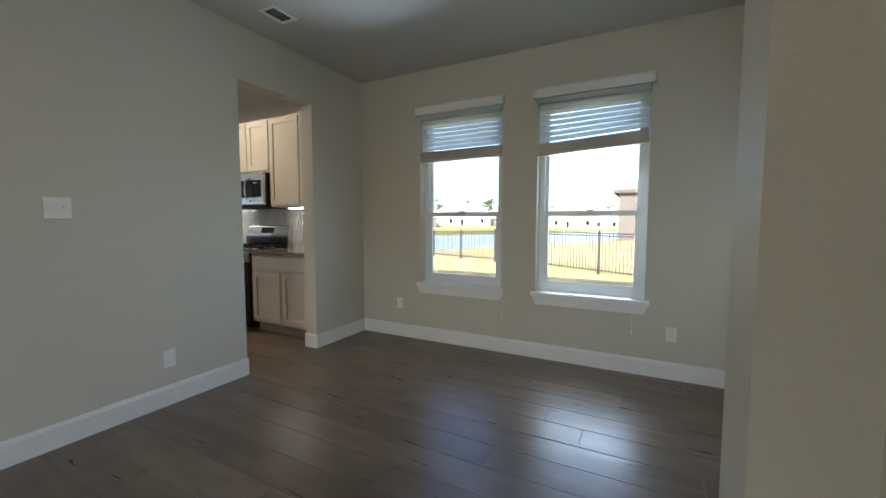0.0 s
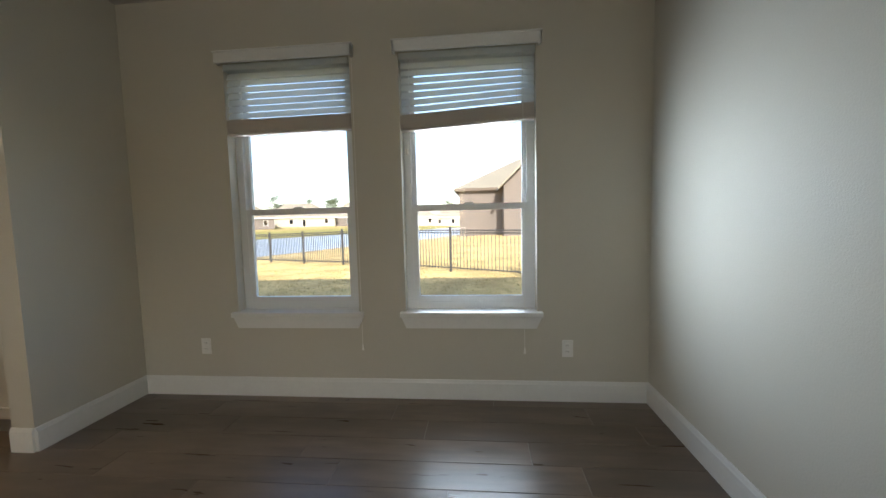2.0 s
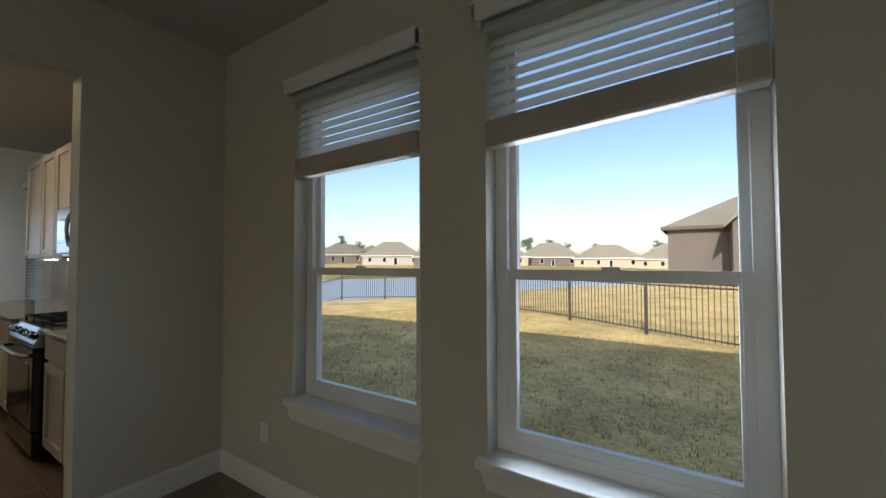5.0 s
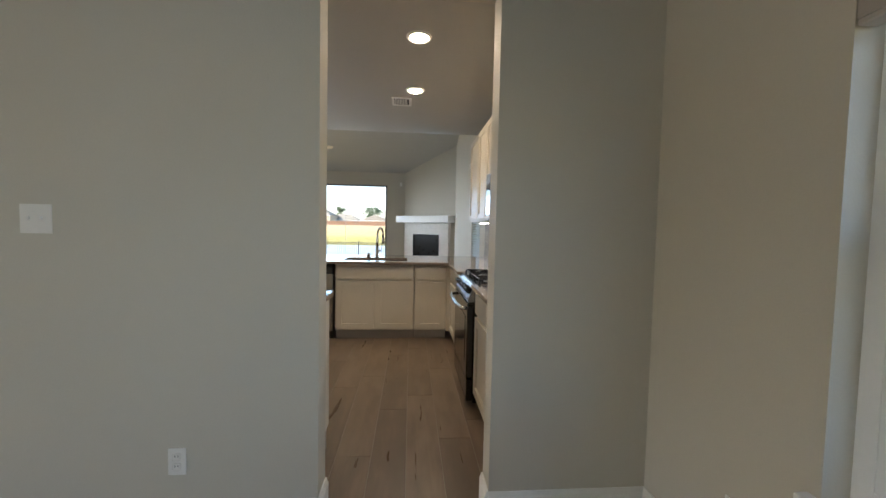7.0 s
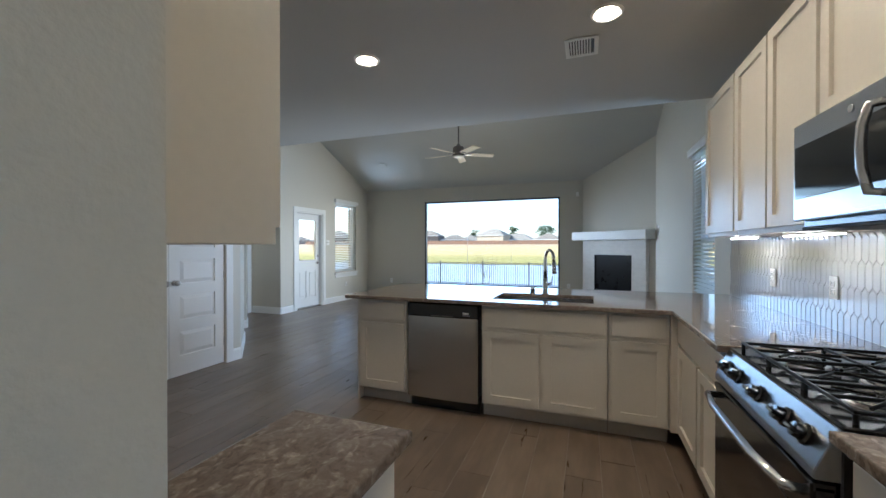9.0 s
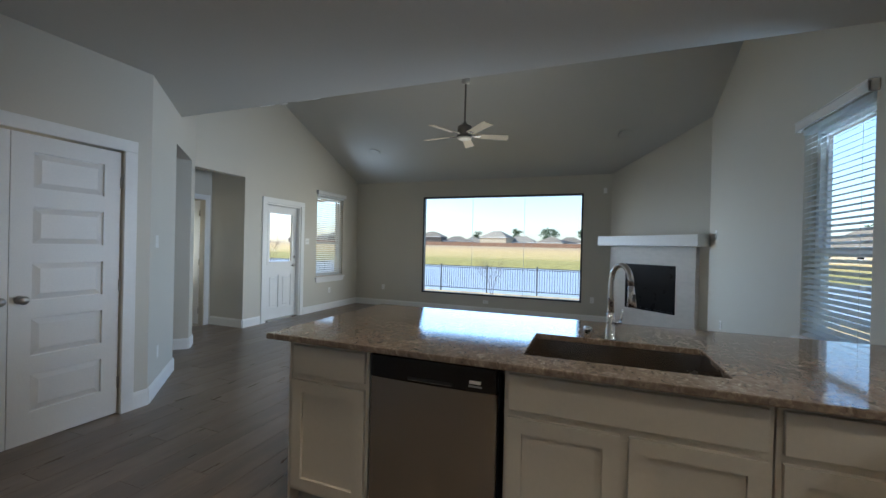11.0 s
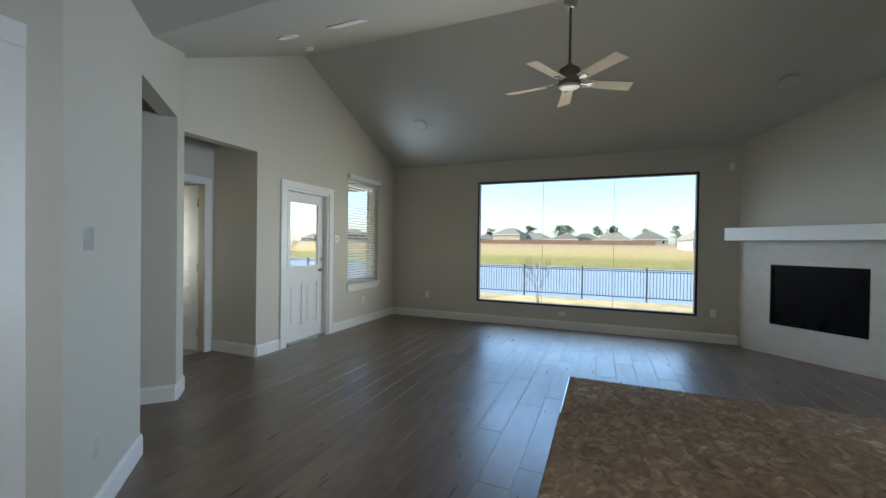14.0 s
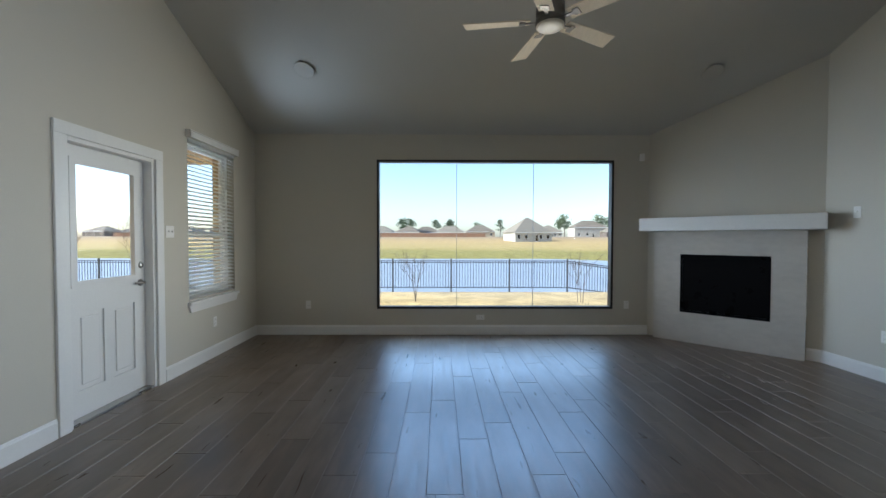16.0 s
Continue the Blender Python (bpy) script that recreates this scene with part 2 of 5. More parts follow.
def plank_material():
    m = bpy.data.materials.new("wood_look_plank")
    m.use_nodes = True
    nt = m.node_tree
    N, L = nt.nodes, nt.links
    p = N["Principled BSDF"]
    g = N.new("ShaderNodeNewGeometry")
    oi = N.new("ShaderNodeObjectInfo")
    add = N.new("ShaderNodeVectorMath")
    add.operation = "ADD"
    sc = N.new("ShaderNodeVectorMath")
    sc.operation = "SCALE"
    sc.inputs[0].default_value = (37.0, 19.0, 0)
    ri = N.new("ShaderNodeMath")
    ri.operation = "ADD"
    L.new(oi.outputs["Random"], ri.inputs[0])
    L.new(g.outputs["Random Per Island"], ri.inputs[1])
    L.new(ri.outputs[0], sc.inputs["Scale"])
    L.new(g.outputs["Position"], add.inputs[0])
    L.new(sc.outputs[0], add.inputs[1])
    mp = N.new("ShaderNodeMapping")
    mp.inputs["Scale"].default_value = (1.6, 14.0, 1)
    L.new(add.outputs[0], mp.inputs[0])
    n1 = N.new("ShaderNodeTexNoise")
    n1.inputs["Scale"].default_value, n1.inputs["Detail"].default_value, n1.inputs["Distortion"].default_value = 1.6, 6, 0.6
    L.new(mp.outputs[0], n1.inputs[0])
    mp2 = N.new("ShaderNodeMapping")
    mp2.inputs["Scale"].default_value = (1.6, 5.5, 1)
    L.new(add.outputs[0], mp2.inputs[0])
    n2 = N.new("ShaderNodeTexNoise")
    n2.inputs["Scale"].default_value, n2.inputs["Detail"].default_value = 1.5, 4
    L.new(mp2.outputs[0], n2.inputs[0])
    r = ramp(nt, [(0.30, (0.098, 0.070, 0.049)), (0.5, (0.132, 0.094, 0.065)), (0.74, (0.222, 0.166, 0.120))])
    mx = N.new("ShaderNodeMath")
    mx.operation = "MULTIPLY_ADD"
    mx.inputs[1].default_value, mx.inputs[2].default_value = 0.30, 0.345
    L.new(n1.outputs[0], mx.inputs[0])
    a2 = N.new("ShaderNodeMath")
    a2.operation = "MULTIPLY_ADD"
    a2.inputs[1].default_value = 0.5
    L.new(n2.outputs[0], a2.inputs[0])
    L.new(mx.outputs[0], a2.inputs[2])
    a3 = N.new("ShaderNodeMath")
    a3.operation = "MULTIPLY_ADD"
    a3.inputs[1].default_value = 0.16
    L.new(ri.outputs[0], a3.inputs[0])
    a4 = N.new("ShaderNodeMath")
    a4.operation = "SUBTRACT"
    a4.inputs[1].default_value = 0.33
    L.new(a2.outputs[0], a4.inputs[0])
    L.new(a4.outputs[0], a3.inputs[2])
    L.new(a3.outputs[0], r.inputs[0])
    L.new(r.outputs[0], p.inputs["Base Color"])
    rr = N.new("ShaderNodeMapRange")
    rr.inputs[1].default_value, rr.inputs[2].default_value, rr.inputs[3].default_value, rr.inputs[4].default_value = 0.3, 0.7, 0.27, 0.40
    L.new(n1.outputs[0], rr.inputs[0])
    L.new(rr.outputs[0], p.inputs["Roughness"])
    p.inputs["Specular IOR Level"].default_value = 0.85
    b = N.new("ShaderNodeBump")
    b.inputs["Strength"].default_value, b.inputs["Distance"].default_value = 0.03, 0.001
    L.new(n2.outputs[0], b.inputs["Height"])
    L.new(b.outputs[0], p.inputs["Normal"])
    return m


def granite_material():
    """Polished slab: brown-grey ground with drifting pale and dark flakes two or three centimetres long."""
    m = bpy.data.materials.new("granite")
    m.use_nodes = True
    nt = m.node_tree
    N, L = nt.nodes, nt.links
    p = N["Principled BSDF"]
    g = N.new("ShaderNodeNewGeometry")
    n0 = N.new("ShaderNodeTexNoise")
    n0.inputs["Scale"].default_value, n0.inputs["Detail"].default_value = 14, 4
    L.new(g.outputs["Position"], n0.inputs[0])
    warp = N.new("ShaderNodeVectorMath")
    warp.operation = "MULTIPLY_ADD"
    warp.inputs[1].default_value = (0.10, 0.10, 0.10)
    L.new(n0.outputs["Color"], warp.inputs[0])
    L.new(g.outputs["Position"], warp.inputs[2])
    lie = N.new("ShaderNodeMapping")
    lie.inputs["Rotation"].default_value = (0, 0, 0.6)
    lie.inputs["Scale"].default_value = (1.0, 1.9, 1.4)
    L.new(warp.outputs[0], lie.inputs[0])
    v = N.new("ShaderNodeTexVoronoi")
    v.feature = "SMOOTH_F1"
    v.inputs["Scale"].default_value, v.inputs["Smoothness"].default_value = 42, 0.55
    L.new(lie.outputs[0], v.inputs[0])
    sep = N.new("ShaderNodeSeparateColor")
    L.new(v.outputs["Color"], sep.inputs[0])
    n1 = N.new("ShaderNodeTexNoise")
    n1.inputs["Scale"].default_value, n1.inputs["Detail"].default_value, n1.inputs["Roughness"].default_value = 70, 5, 0.6
    L.new(warp.outputs[0], n1.inputs[0])
    n2 = N.new("ShaderNodeTexNoise")
    n2.inputs["Scale"].default_value, n2.inputs["Detail"].default_value = 5, 3
    L.new(g.outputs["Position"], n2.inputs[0])
    mx = N.new("ShaderNodeMath")
    mx.operation = "MULTIPLY_ADD"
    mx.inputs[1].default_value = 0.25
    L.new(sep.outputs[0], mx.inputs[0])
    half = N.new("ShaderNodeMath")
    half.operation = "MULTIPLY"
    half.inputs[1].default_value = 0.5
    L.new(n1.outputs[0], half.inputs[0])
    L.new(half.outputs[0], mx.inputs[2])
    tone = N.new("ShaderNodeMath")
    tone.operation = "MULTIPLY_ADD"
    tone.inputs[1].default_value = 0.30
    L.new(n2.outputs[0], tone.inputs[0])
    L.new(mx.outputs[0], tone.inputs[2])
    r = ramp(nt, [(0.28, (0.072, 0.055, 0.043)), (0.39, (0.145, 0.112, 0.085)), (0.55, (0.205, 0.162, 0.124)), (0.66, (0.285, 0.235, 0.186)), (0.76, (0.46, 0.41, 0.34))])
    L.new(tone.outputs[0], r.inputs[0])
    L.new(r.outputs[0], p.inputs["Base Color"])
    p.inputs["Roughness"].default_value = 0.07
    p.inputs["Specular IOR Level"].default_value = 0.65
    return m


def ground_material():
    m = bpy.data.materials.new("dry_lawn_and_banks")
    m.use_nodes = True
    nt = m.node_tree
    N, L = nt.nodes, nt.links
    p = N["Principled BSDF"]
    p.inputs["Roughness"].default_value = 0.95
    p.inputs["Specular IOR Level"].default_value = 0.1
    g = N.new("ShaderNodeNewGeometry")
    dot = N.new("ShaderNodeVectorMath")
    dot.operation = "DOT_PRODUCT"
    dot.inputs[1].default_value = (-0.87, 0.5, 0)
    L.new(g.outputs["Position"], dot.inputs[0])
    n0 = N.new("ShaderNodeTexNoise")
    n0.inputs["Scale"].default_value, n0.inputs["Detail"].default_value = 0.06, 5
    L.new(g.outputs["Position"], n0.inputs[0])
    w = N.new("ShaderNodeMath")
    w.operation = "MULTIPLY_ADD"
    w.inputs[1].default_value = 14
    L.new(n0.outputs[0], w.inputs[0])
    sx = N.new("ShaderNodeSeparateXYZ")
    L.new(g.outputs["Position"], sx.inputs[0])
    neg = N.new("ShaderNodeMath")
    neg.operation = "MULTIPLY_ADD"
    neg.inputs[1].default_value, neg.inputs[2].default_value = -1.0, -3.6
    L.new(sx.outputs[0], neg.inputs[0])
    big = N.new("ShaderNodeMath")
    big.operation = "MAXIMUM"
    L.new(neg.outputs[0], big.inputs[0])
    off = N.new("ShaderNodeMath")
    off.inputs[1].default_value = -4.0
    L.new(dot.outputs["Value"], off.inputs[0])
    L.new(off.outputs[0], big.inputs[1])
    L.new(big.outputs[0], w.inputs[2])
    mr = N.new("ShaderNodeMapRange")
    mr.inputs[1].default_value, mr.inputs[2].default_value = 0, 220
    L.new(w.outputs[0], mr.inputs[0])
    r = ramp(nt, [(0.0, (0.64, 0.47, 0.20)), (0.09, (0.64, 0.46, 0.19)), (0.11, (0.60, 0.46, 0.24)), (0.28, (0.30, 0.265, 0.085)),
                  (0.38, (0.31, 0.265, 0.085)), (0.44, (0.46, 0.35, 0.14)), (0.62, (0.50, 0.36, 0.16)), (0.85, (0.36, 0.27, 0.16))])
    L.new(mr.outputs[0], r.inputs[0])
    n1 = N.new("ShaderNodeTexNoise")
    n1.inputs["Scale"].default_value, n1.inputs["Detail"].default_value = 1.1, 8
    L.new(g.outputs["Position"], n1.inputs[0])
    n2 = N.new("ShaderNodeTexNoise")
    n2.inputs["Scale"].default_value, n2.inputs["Detail"].default_value = 22, 4
    L.new(g.outputs["Position"], n2.inputs[0])
    ad = N.new("ShaderNodeMath")
    ad.operation = "ADD"
    L.new(n1.outputs[0], ad.inputs[0])
    L.new(n2.outputs[0], ad.inputs[1])
    vr = N.new("ShaderNodeMapRange")
    vr.inputs[1].default_value, vr.inputs[2].default_value, vr.inputs[3].default_value, vr.inputs[4].default_value = 0.65, 1.35, 0.48, 1.42
    L.new(ad.outputs[0], vr.inputs[0])
    vm = N.new("ShaderNodeVectorMath")
    vm.operation = "SCALE"
    L.new(r.outputs[0], vm.inputs[0])
    L.new(vr.outputs[0], vm.inputs["Scale"])
    L.new(vm.outputs[0], p.inputs["Base Color"])
    b = N.new("ShaderNodeBump")
    b.inputs["Strength"].default_value, b.inputs["Distance"].default_value = 0.7, 0.04
    L.new(n2.outputs[0], b.inputs["Height"])
    L.new(b.outputs[0], p.inputs["Normal"])
    return m


PLANK, GRANITE, GROUND = plank_material(), granite_material(), ground_material()

# ---- mesh helpers ----


def mesh_of(name, bm, mat, smooth=False):
    me = bpy.data.meshes.new(name)
    bmesh.ops.recalc_face_normals(bm, faces=bm.faces[:])
    bm.to_mesh(me)
    bm.free()
    me.materials.append(mat)
    if smooth:
        for f in me.polygons:
            f.use_smooth = True
    return me


def part(name, bm, mat, parent=None, label="", smooth=False):
    ob = new(name, mesh_of(name, bm, mat, smooth))
    if parent is not None:
        ob.parent = parent
    if label:
        ob["label"] = label
    return ob


def empty(name, loc=(0, 0, 0), rz=0.0, label="", category="", group="", kind=""):
    ob = new(name)
    ob.matrix_basis = pose(*loc, 0, 0, rz)
    return tagged(ob, label, category, group, kind)


def box(x0, x1, y0, y1, z0, z1, bevel=0.0, bm=None, seg=1):
    own = bmesh.new()
    bmesh.ops.create_cube(own, size=1)
    for v in own.verts:
        v.co = Vector(((x0 + x1) / 2 + v.co.x * (x1 - x0), (y0 + y1) / 2 + v.co.y * (y1 - y0), (z0 + z1) / 2 + v.co.z * (z1 - z0)))
    if bevel:
        bmesh.ops.bevel(own, geom=own.edges[:], offset=bevel, segments=seg, affect="EDGES", profile=0.5)
    return merge(bm, own)


def merge(bm, own):
    if bm is None:
        return own
    me = bpy.data.meshes.new("tmp")
    own.to_mesh(me)
    own.free()
    bm.from_mesh(me)
    bpy.data.meshes.remove(me)
    return bm


def tube(p0, p1, r0, r1=None, sides=12, bm=None, bevel=0.0):
    r1 = r0 if r1 is None else r1
    own = bmesh.new()
    a, b = Vector(p0), Vector(p1)
    bmesh.ops.create_cone(own, cap_ends=True, segments=sides, radius1=r0, radius2=r1, depth=(b - a).length)
    m = Matrix.Translation((a + b) / 2) @ (b - a).to_track_quat("Z", "Y").to_matrix().to_4x4()
    bmesh.ops.transform(own, matrix=m, verts=own.verts[:])
    if bevel:
        ed = [e for e in own.edges if len(e.link_faces) == 2 and any(len(f.verts) > 4 for f in e.link_faces)]
        bmesh.ops.bevel(own, geom=ed, offset=bevel, segments=2, affect="EDGES")
    return merge(bm, own)


def lathe(profile, at=(0, 0, 0), sides=24, bm=None):
    """Spin (radius, z) pairs round a vertical axis."""
    own = bmesh.new()
    rings = []
    for r, z in profile:
        rings.append([own.verts.new((at[0] + r * math.cos(i * math.tau / sides), at[1] + r * math.sin(i * math.tau / sides), at[2] + z)) for i in range(sides)])
    for a, b in zip(rings, rings[1:]):
        for i in range(sides):
            own.faces.new((a[i], a[(i + 1) % sides], b[(i + 1) % sides], b[i]))
    for ring in (rings[0], rings[-1]):
        own.faces.new(ring)
    return merge(bm, own)


def sweep(points, radius, sides=10, bm=None):
    """A round pipe along a bent line."""
    own = bmesh.new()
    pts = [Vector(p) for p in points]
    rings = []
    for i, p in enumerate(pts):
        d = (pts[min(i + 1, len(pts) - 1)] - pts[max(i - 1, 0)]).normalized()
        side = d.cross(Vector((0.03, 1, 0.02))).normalized()
        up = side.cross(d)
        rad = radius[i] if isinstance(radius, (list, tuple)) else radius
        rings.append([own.verts.new(p + rad * (math.cos(k * math.tau / sides) * side + math.sin(k * math.tau / sides) * up)) for k in range(sides)])
    for a, b in zip(rings, rings[1:]):
        for k in range(sides):
            own.faces.new((a[k], a[(k + 1) % sides], b[(k + 1) % sides], b[k]))
    own.faces.new(rings[0])
    own.faces.new(rings[-1])
    return merge(bm, own)


def prism(poly, z0, z1, bm=None, bevel=0.0):
    own = bmesh.new()
    lo = [own.verts.new((x, y, z0)) for x, y in poly]
    hi = [own.verts.new((x, y, z1)) for x, y in poly]
    own.faces.new(lo)
    own.faces.new(hi)
    n = len(poly)
    for i in range(n):
        own.faces.new((lo[i], lo[(i + 1) % n], hi[(i + 1) % n], hi[i]))
    if bevel:
        bmesh.ops.bevel(own, geom=own.edges[:], offset=bevel, segments=2, affect="EDGES")
    return merge(bm, own)


def wall_mesh(p0, p1, thick, z0, z1, holes=()):
    """A wall whose face runs from p0 to p1 and whose thickness lies to the left of that way; holes are (s0, s1, z0, z1)."""
    a, b = Vector((*p0, 0)), Vector((*p1, 0))
    d = (b - a).normalized()
    n = Vector((-d.y, d.x, 0)) * thick
    length = (b - a).length
    ss = sorted({0, length, *[v for h in holes for v in h[:2]]})
    zz = sorted({z0, z1, *[v for h in holes for v in h[2:]]})
    own = bmesh.new()
    verts = {}

    def vert(i, j, k):
        if (i, j, k) not in verts:
            verts[i, j, k] = own.verts.new(a + d * ss[i] + n * k + Vector((0, 0, zz[j])))
        return verts[i, j, k]

    def solid(i, j):
        if not (0 <= i < len(ss) - 1 and 0 <= j < len(zz) - 1):
            return False
        s, z = (ss[i] + ss[i + 1]) / 2, (zz[j] + zz[j + 1]) / 2
        return not any(h[0] < s < h[1] and h[2] < z < h[3] for h in holes)

    for i in range(len(ss) - 1):
        for j in range(len(zz) - 1):
            if not solid(i, j):
                continue
            for k in (0, 1):
                own.faces.new([vert(i, j, k), vert(i + 1, j, k), vert(i + 1, j + 1, k), vert(i, j + 1, k)])
            for di, dj, u, v in ((-1, 0, (0, 0), (0, 1)), (1, 0, (1, 0), (1, 1)), (0, -1, (0, 0), (1, 0)), (0, 1, (0, 1), (1, 1))):
                if not solid(i + di, j + dj):
                    own.faces.new([vert(i + u[0], j + u[1], 0), vert(i + v[0], j + v[1], 0), vert(i + v[0], j + v[1], 1), vert(i + u[0], j + u[1], 1)])
    return own


def wall(name, p0, p1, thick, z0, z1, holes=(), mat=None, label="painted greige drywall wall with light orange-peel texture"):
    return tagged(part(name, wall_mesh(p0, p1, thick, z0, z1, holes), mat or WALL), label, "wall", kind="structure")


# ---- plan, in metres ----
NORTH, SOUTH, WEST, EAST = 4.40, -2.42, -11.60, 1.185
CEILING, TOP = 2.74, 3.92
PART_D, PART_K = -2.35, -2.49          # partition, dining and kitchen faces
EDGE = -6.65                            # where the flat ceiling ends
RIDGE_X, RIDGE_Z = -9.125, 3.88
CORNER = (-5.815, -0.66)                # pantry wall meets the diagonal wall
JAMBS = (0.68, 1.335)                   # doorway in the diagonal wall, in x from the corner
DWIN = ((-1.60, -0.725), (-0.40, 0.475))
DWZ = (0.60, 2.30)
RWIN, RWZ = (-7.68, -6.82), (0.69, 2.40)
LWIN = (-11.03, -10.13)
FDOOR = (-9.66, -8.81, 0.0, 2.07)
HALL = (-8.36, -7.33, 0.0, 2.42)
PWIN = (-0.715, 2.635, 0.365, 2.47)

# north wall: its way runs to the west, so that the thickness lies outside
def north_s(x):
    return 2.0 - x


wall("wall_north", (2.0, NORTH), (WEST - 0.15, NORTH), -0.16, -0.3, TOP,
     [(north_s(b), north_s(a), DWZ[0], DWZ[1]) for a, b in DWIN] + [(north_s(RWIN[1]), north_s(RWIN[0]), RWZ[0], RWZ[1])])
wall("wall_west", (WEST, NORTH), (WEST, SOUTH), -0.16, -0.3, TOP, [(NORTH - PWIN[1], NORTH - PWIN[0], PWIN[2], PWIN[3])])
wall("wall_south", (WEST - 0.15, SOUTH), (-7.21, SOUTH), -0.16, 0, TOP,
     [(LWIN[0] - WEST + 0.15, LWIN[1] - WEST + 0.15, RWZ[0], RWZ[1]), (FDOOR[0] - WEST + 0.15, FDOOR[1] - WEST + 0.15, 0, FDOOR[3]), (HALL[0] - WEST + 0.15, HALL[1] - WEST + 0.15, 0, HALL[3])])
wall("wall_dining_east", (EAST, 1.57), (EAST, NORTH), -0.13, 0, CEILING)
wall("wall_stub", (0.58, 1.43), (2.0, 1.43), 0.14, 0, CEILING)
wall("wall_entry", (0.68, -1.6), (0.68, 1.43), -0.13, 0, CEILING)
wall("wall_entry_back", (-2.6, -1.6), (2.0, -1.6), -0.13, 0, CEILING, [(1.2, 2.4, 0.4, 2.3)])
wall("wall_partition", (PART_D, -1.6), (PART_D, NORTH), 0.14, 0, CEILING, [(2.925 + 1.6, 3.67 + 1.6, 0, 2.33)])
wall("wall_kitchen_south", (CORNER[0], CORNER[1]), (PART_K, CORNER[1]), -0.12, 0, CEILING, [(0.205, 1.465, 0, 2.06)])
dl = math.sqrt(2)
wall("wall_diagonal", CORNER, (-7.33, -2.175), 0.13, 0, TOP, [(JAMBS[0] * dl, JAMBS[1] * dl, 0, 2.40)])
wall("wall_diagonal_return", (-7.33, -2.175), (-7.33, -3.15), 0.12, 0, TOP)
wall("wall_hall_west", (-8.36, -4.6), (-8.36, SOUTH - 0.16), 0.12, 0, CEILING)
wall("wall_hall_end", (-8.36, -3.15), (-7.33, -3.15), -0.12, 0, CEILING, [(0.12, 0.88, 0, 2.05)])
wall("wall_bath_south", (-8.5, -4.6), (-6.8, -4.6), -0.12, 0, CEILING)
wall("wall_bath_east", (-6.95, -4.6), (-6.95, -3.27), -0.12, 0, CEILING, [(0.3, 1.0, 1.2, 2.0)])
wall("wall_hall_side", (CORNER[0] - JAMBS[1] + 0.092, CORNER[1] - JAMBS[1] - 0.092), (CORNER[0] - JAMBS[1] + 0.75, CORNER[1] - JAMBS[1] - 0.75), -0.12, 0, CEILING)
wall("wall_back_hall", (-7.21, -3.0), (-5.0, -3.0), -0.12, 0, CEILING)
wall("wall_back_hall_east", (-5.4, -3.0), (-5.4, -0.8), -0.12, 0, CEILING)
# diagonal corner with the fireplace
wall("wall_fireplace", (-10.30, 4.43), (-11.63, 3.10), -0.10, 0, TOP)

# ceilings
def ceiling(name, bm, label):
    return tagged(part(name, bm, CEIL), label, "ceiling", kind="structure")


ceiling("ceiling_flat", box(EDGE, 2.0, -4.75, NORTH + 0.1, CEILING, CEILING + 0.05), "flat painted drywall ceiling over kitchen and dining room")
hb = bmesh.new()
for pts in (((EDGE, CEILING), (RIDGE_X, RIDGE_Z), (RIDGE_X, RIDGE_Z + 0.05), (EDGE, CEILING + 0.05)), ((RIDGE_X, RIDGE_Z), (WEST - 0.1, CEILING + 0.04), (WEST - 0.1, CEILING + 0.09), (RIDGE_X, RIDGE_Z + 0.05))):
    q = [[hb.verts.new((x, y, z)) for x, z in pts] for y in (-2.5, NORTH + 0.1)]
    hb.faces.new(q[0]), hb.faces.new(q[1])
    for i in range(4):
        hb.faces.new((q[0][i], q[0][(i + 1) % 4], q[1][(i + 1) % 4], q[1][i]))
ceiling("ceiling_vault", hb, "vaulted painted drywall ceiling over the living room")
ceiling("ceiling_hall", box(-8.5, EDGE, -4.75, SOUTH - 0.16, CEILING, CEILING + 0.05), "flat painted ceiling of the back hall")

# roof over the whole house, patio roof on its south side
rb = bmesh.new()
for s in (1, -1):
    eave = 5.15 if s > 0 else -6.2
    ze = 3.60 if s > 0 else 2.55
    q = [(-12.3, eave, ze), (9.0, eave, ze), (9.0, 1.0, 6.1), (-12.3, 1.0, 6.1)]
    lo = [rb.verts.new(p) for p in q]
    hi = [rb.verts.new((p[0], p[1], p[2] + 0.12)) for p in q]
    rb.faces.new(lo), rb.faces.new(hi)
    for i in range(4):
        rb.faces.new((lo[i], lo[(i + 1) % 4], hi[(i + 1) % 4], hi[i]))
tagged(part("roof", rb, ROOF), "brown asphalt shingle roof above the house", "roof", kind="structure")
tagged(part("patio_ceiling", box(-12.2, -8.5, -6.1, SOUTH - 0.16, 2.50, 2.545), SOFFIT), "tan boarded ceiling above the back patio", "ceiling", kind="structure")
tagged(part("patio_slab", box(-12.2, -8.5, -5.9, SOUTH - 0.16, -0.3, -0.05), CONCRETE), "bare concrete patio slab outside the back door", "patio", kind="structure")

col = empty("patio_column", (-11.55, -2.735, -0.05), 0, label="square tan brick column carrying the patio roof", category="column", kind="structure")
part("shaft", box(-0.2, 0.2, -0.145, 0.15, 0.12, 2.46, 0.012), TANBRICK, col)
part("base", box(-0.24, 0.24, -0.18, 0.15, 0.0, 0.12, 0.012), CONCRETE, col, "concrete base")
part("cap", box(-0.23, 0.23, -0.17, 0.15, 2.46, 2.55, 0.01), SOFFIT, col, "tan trim cap")

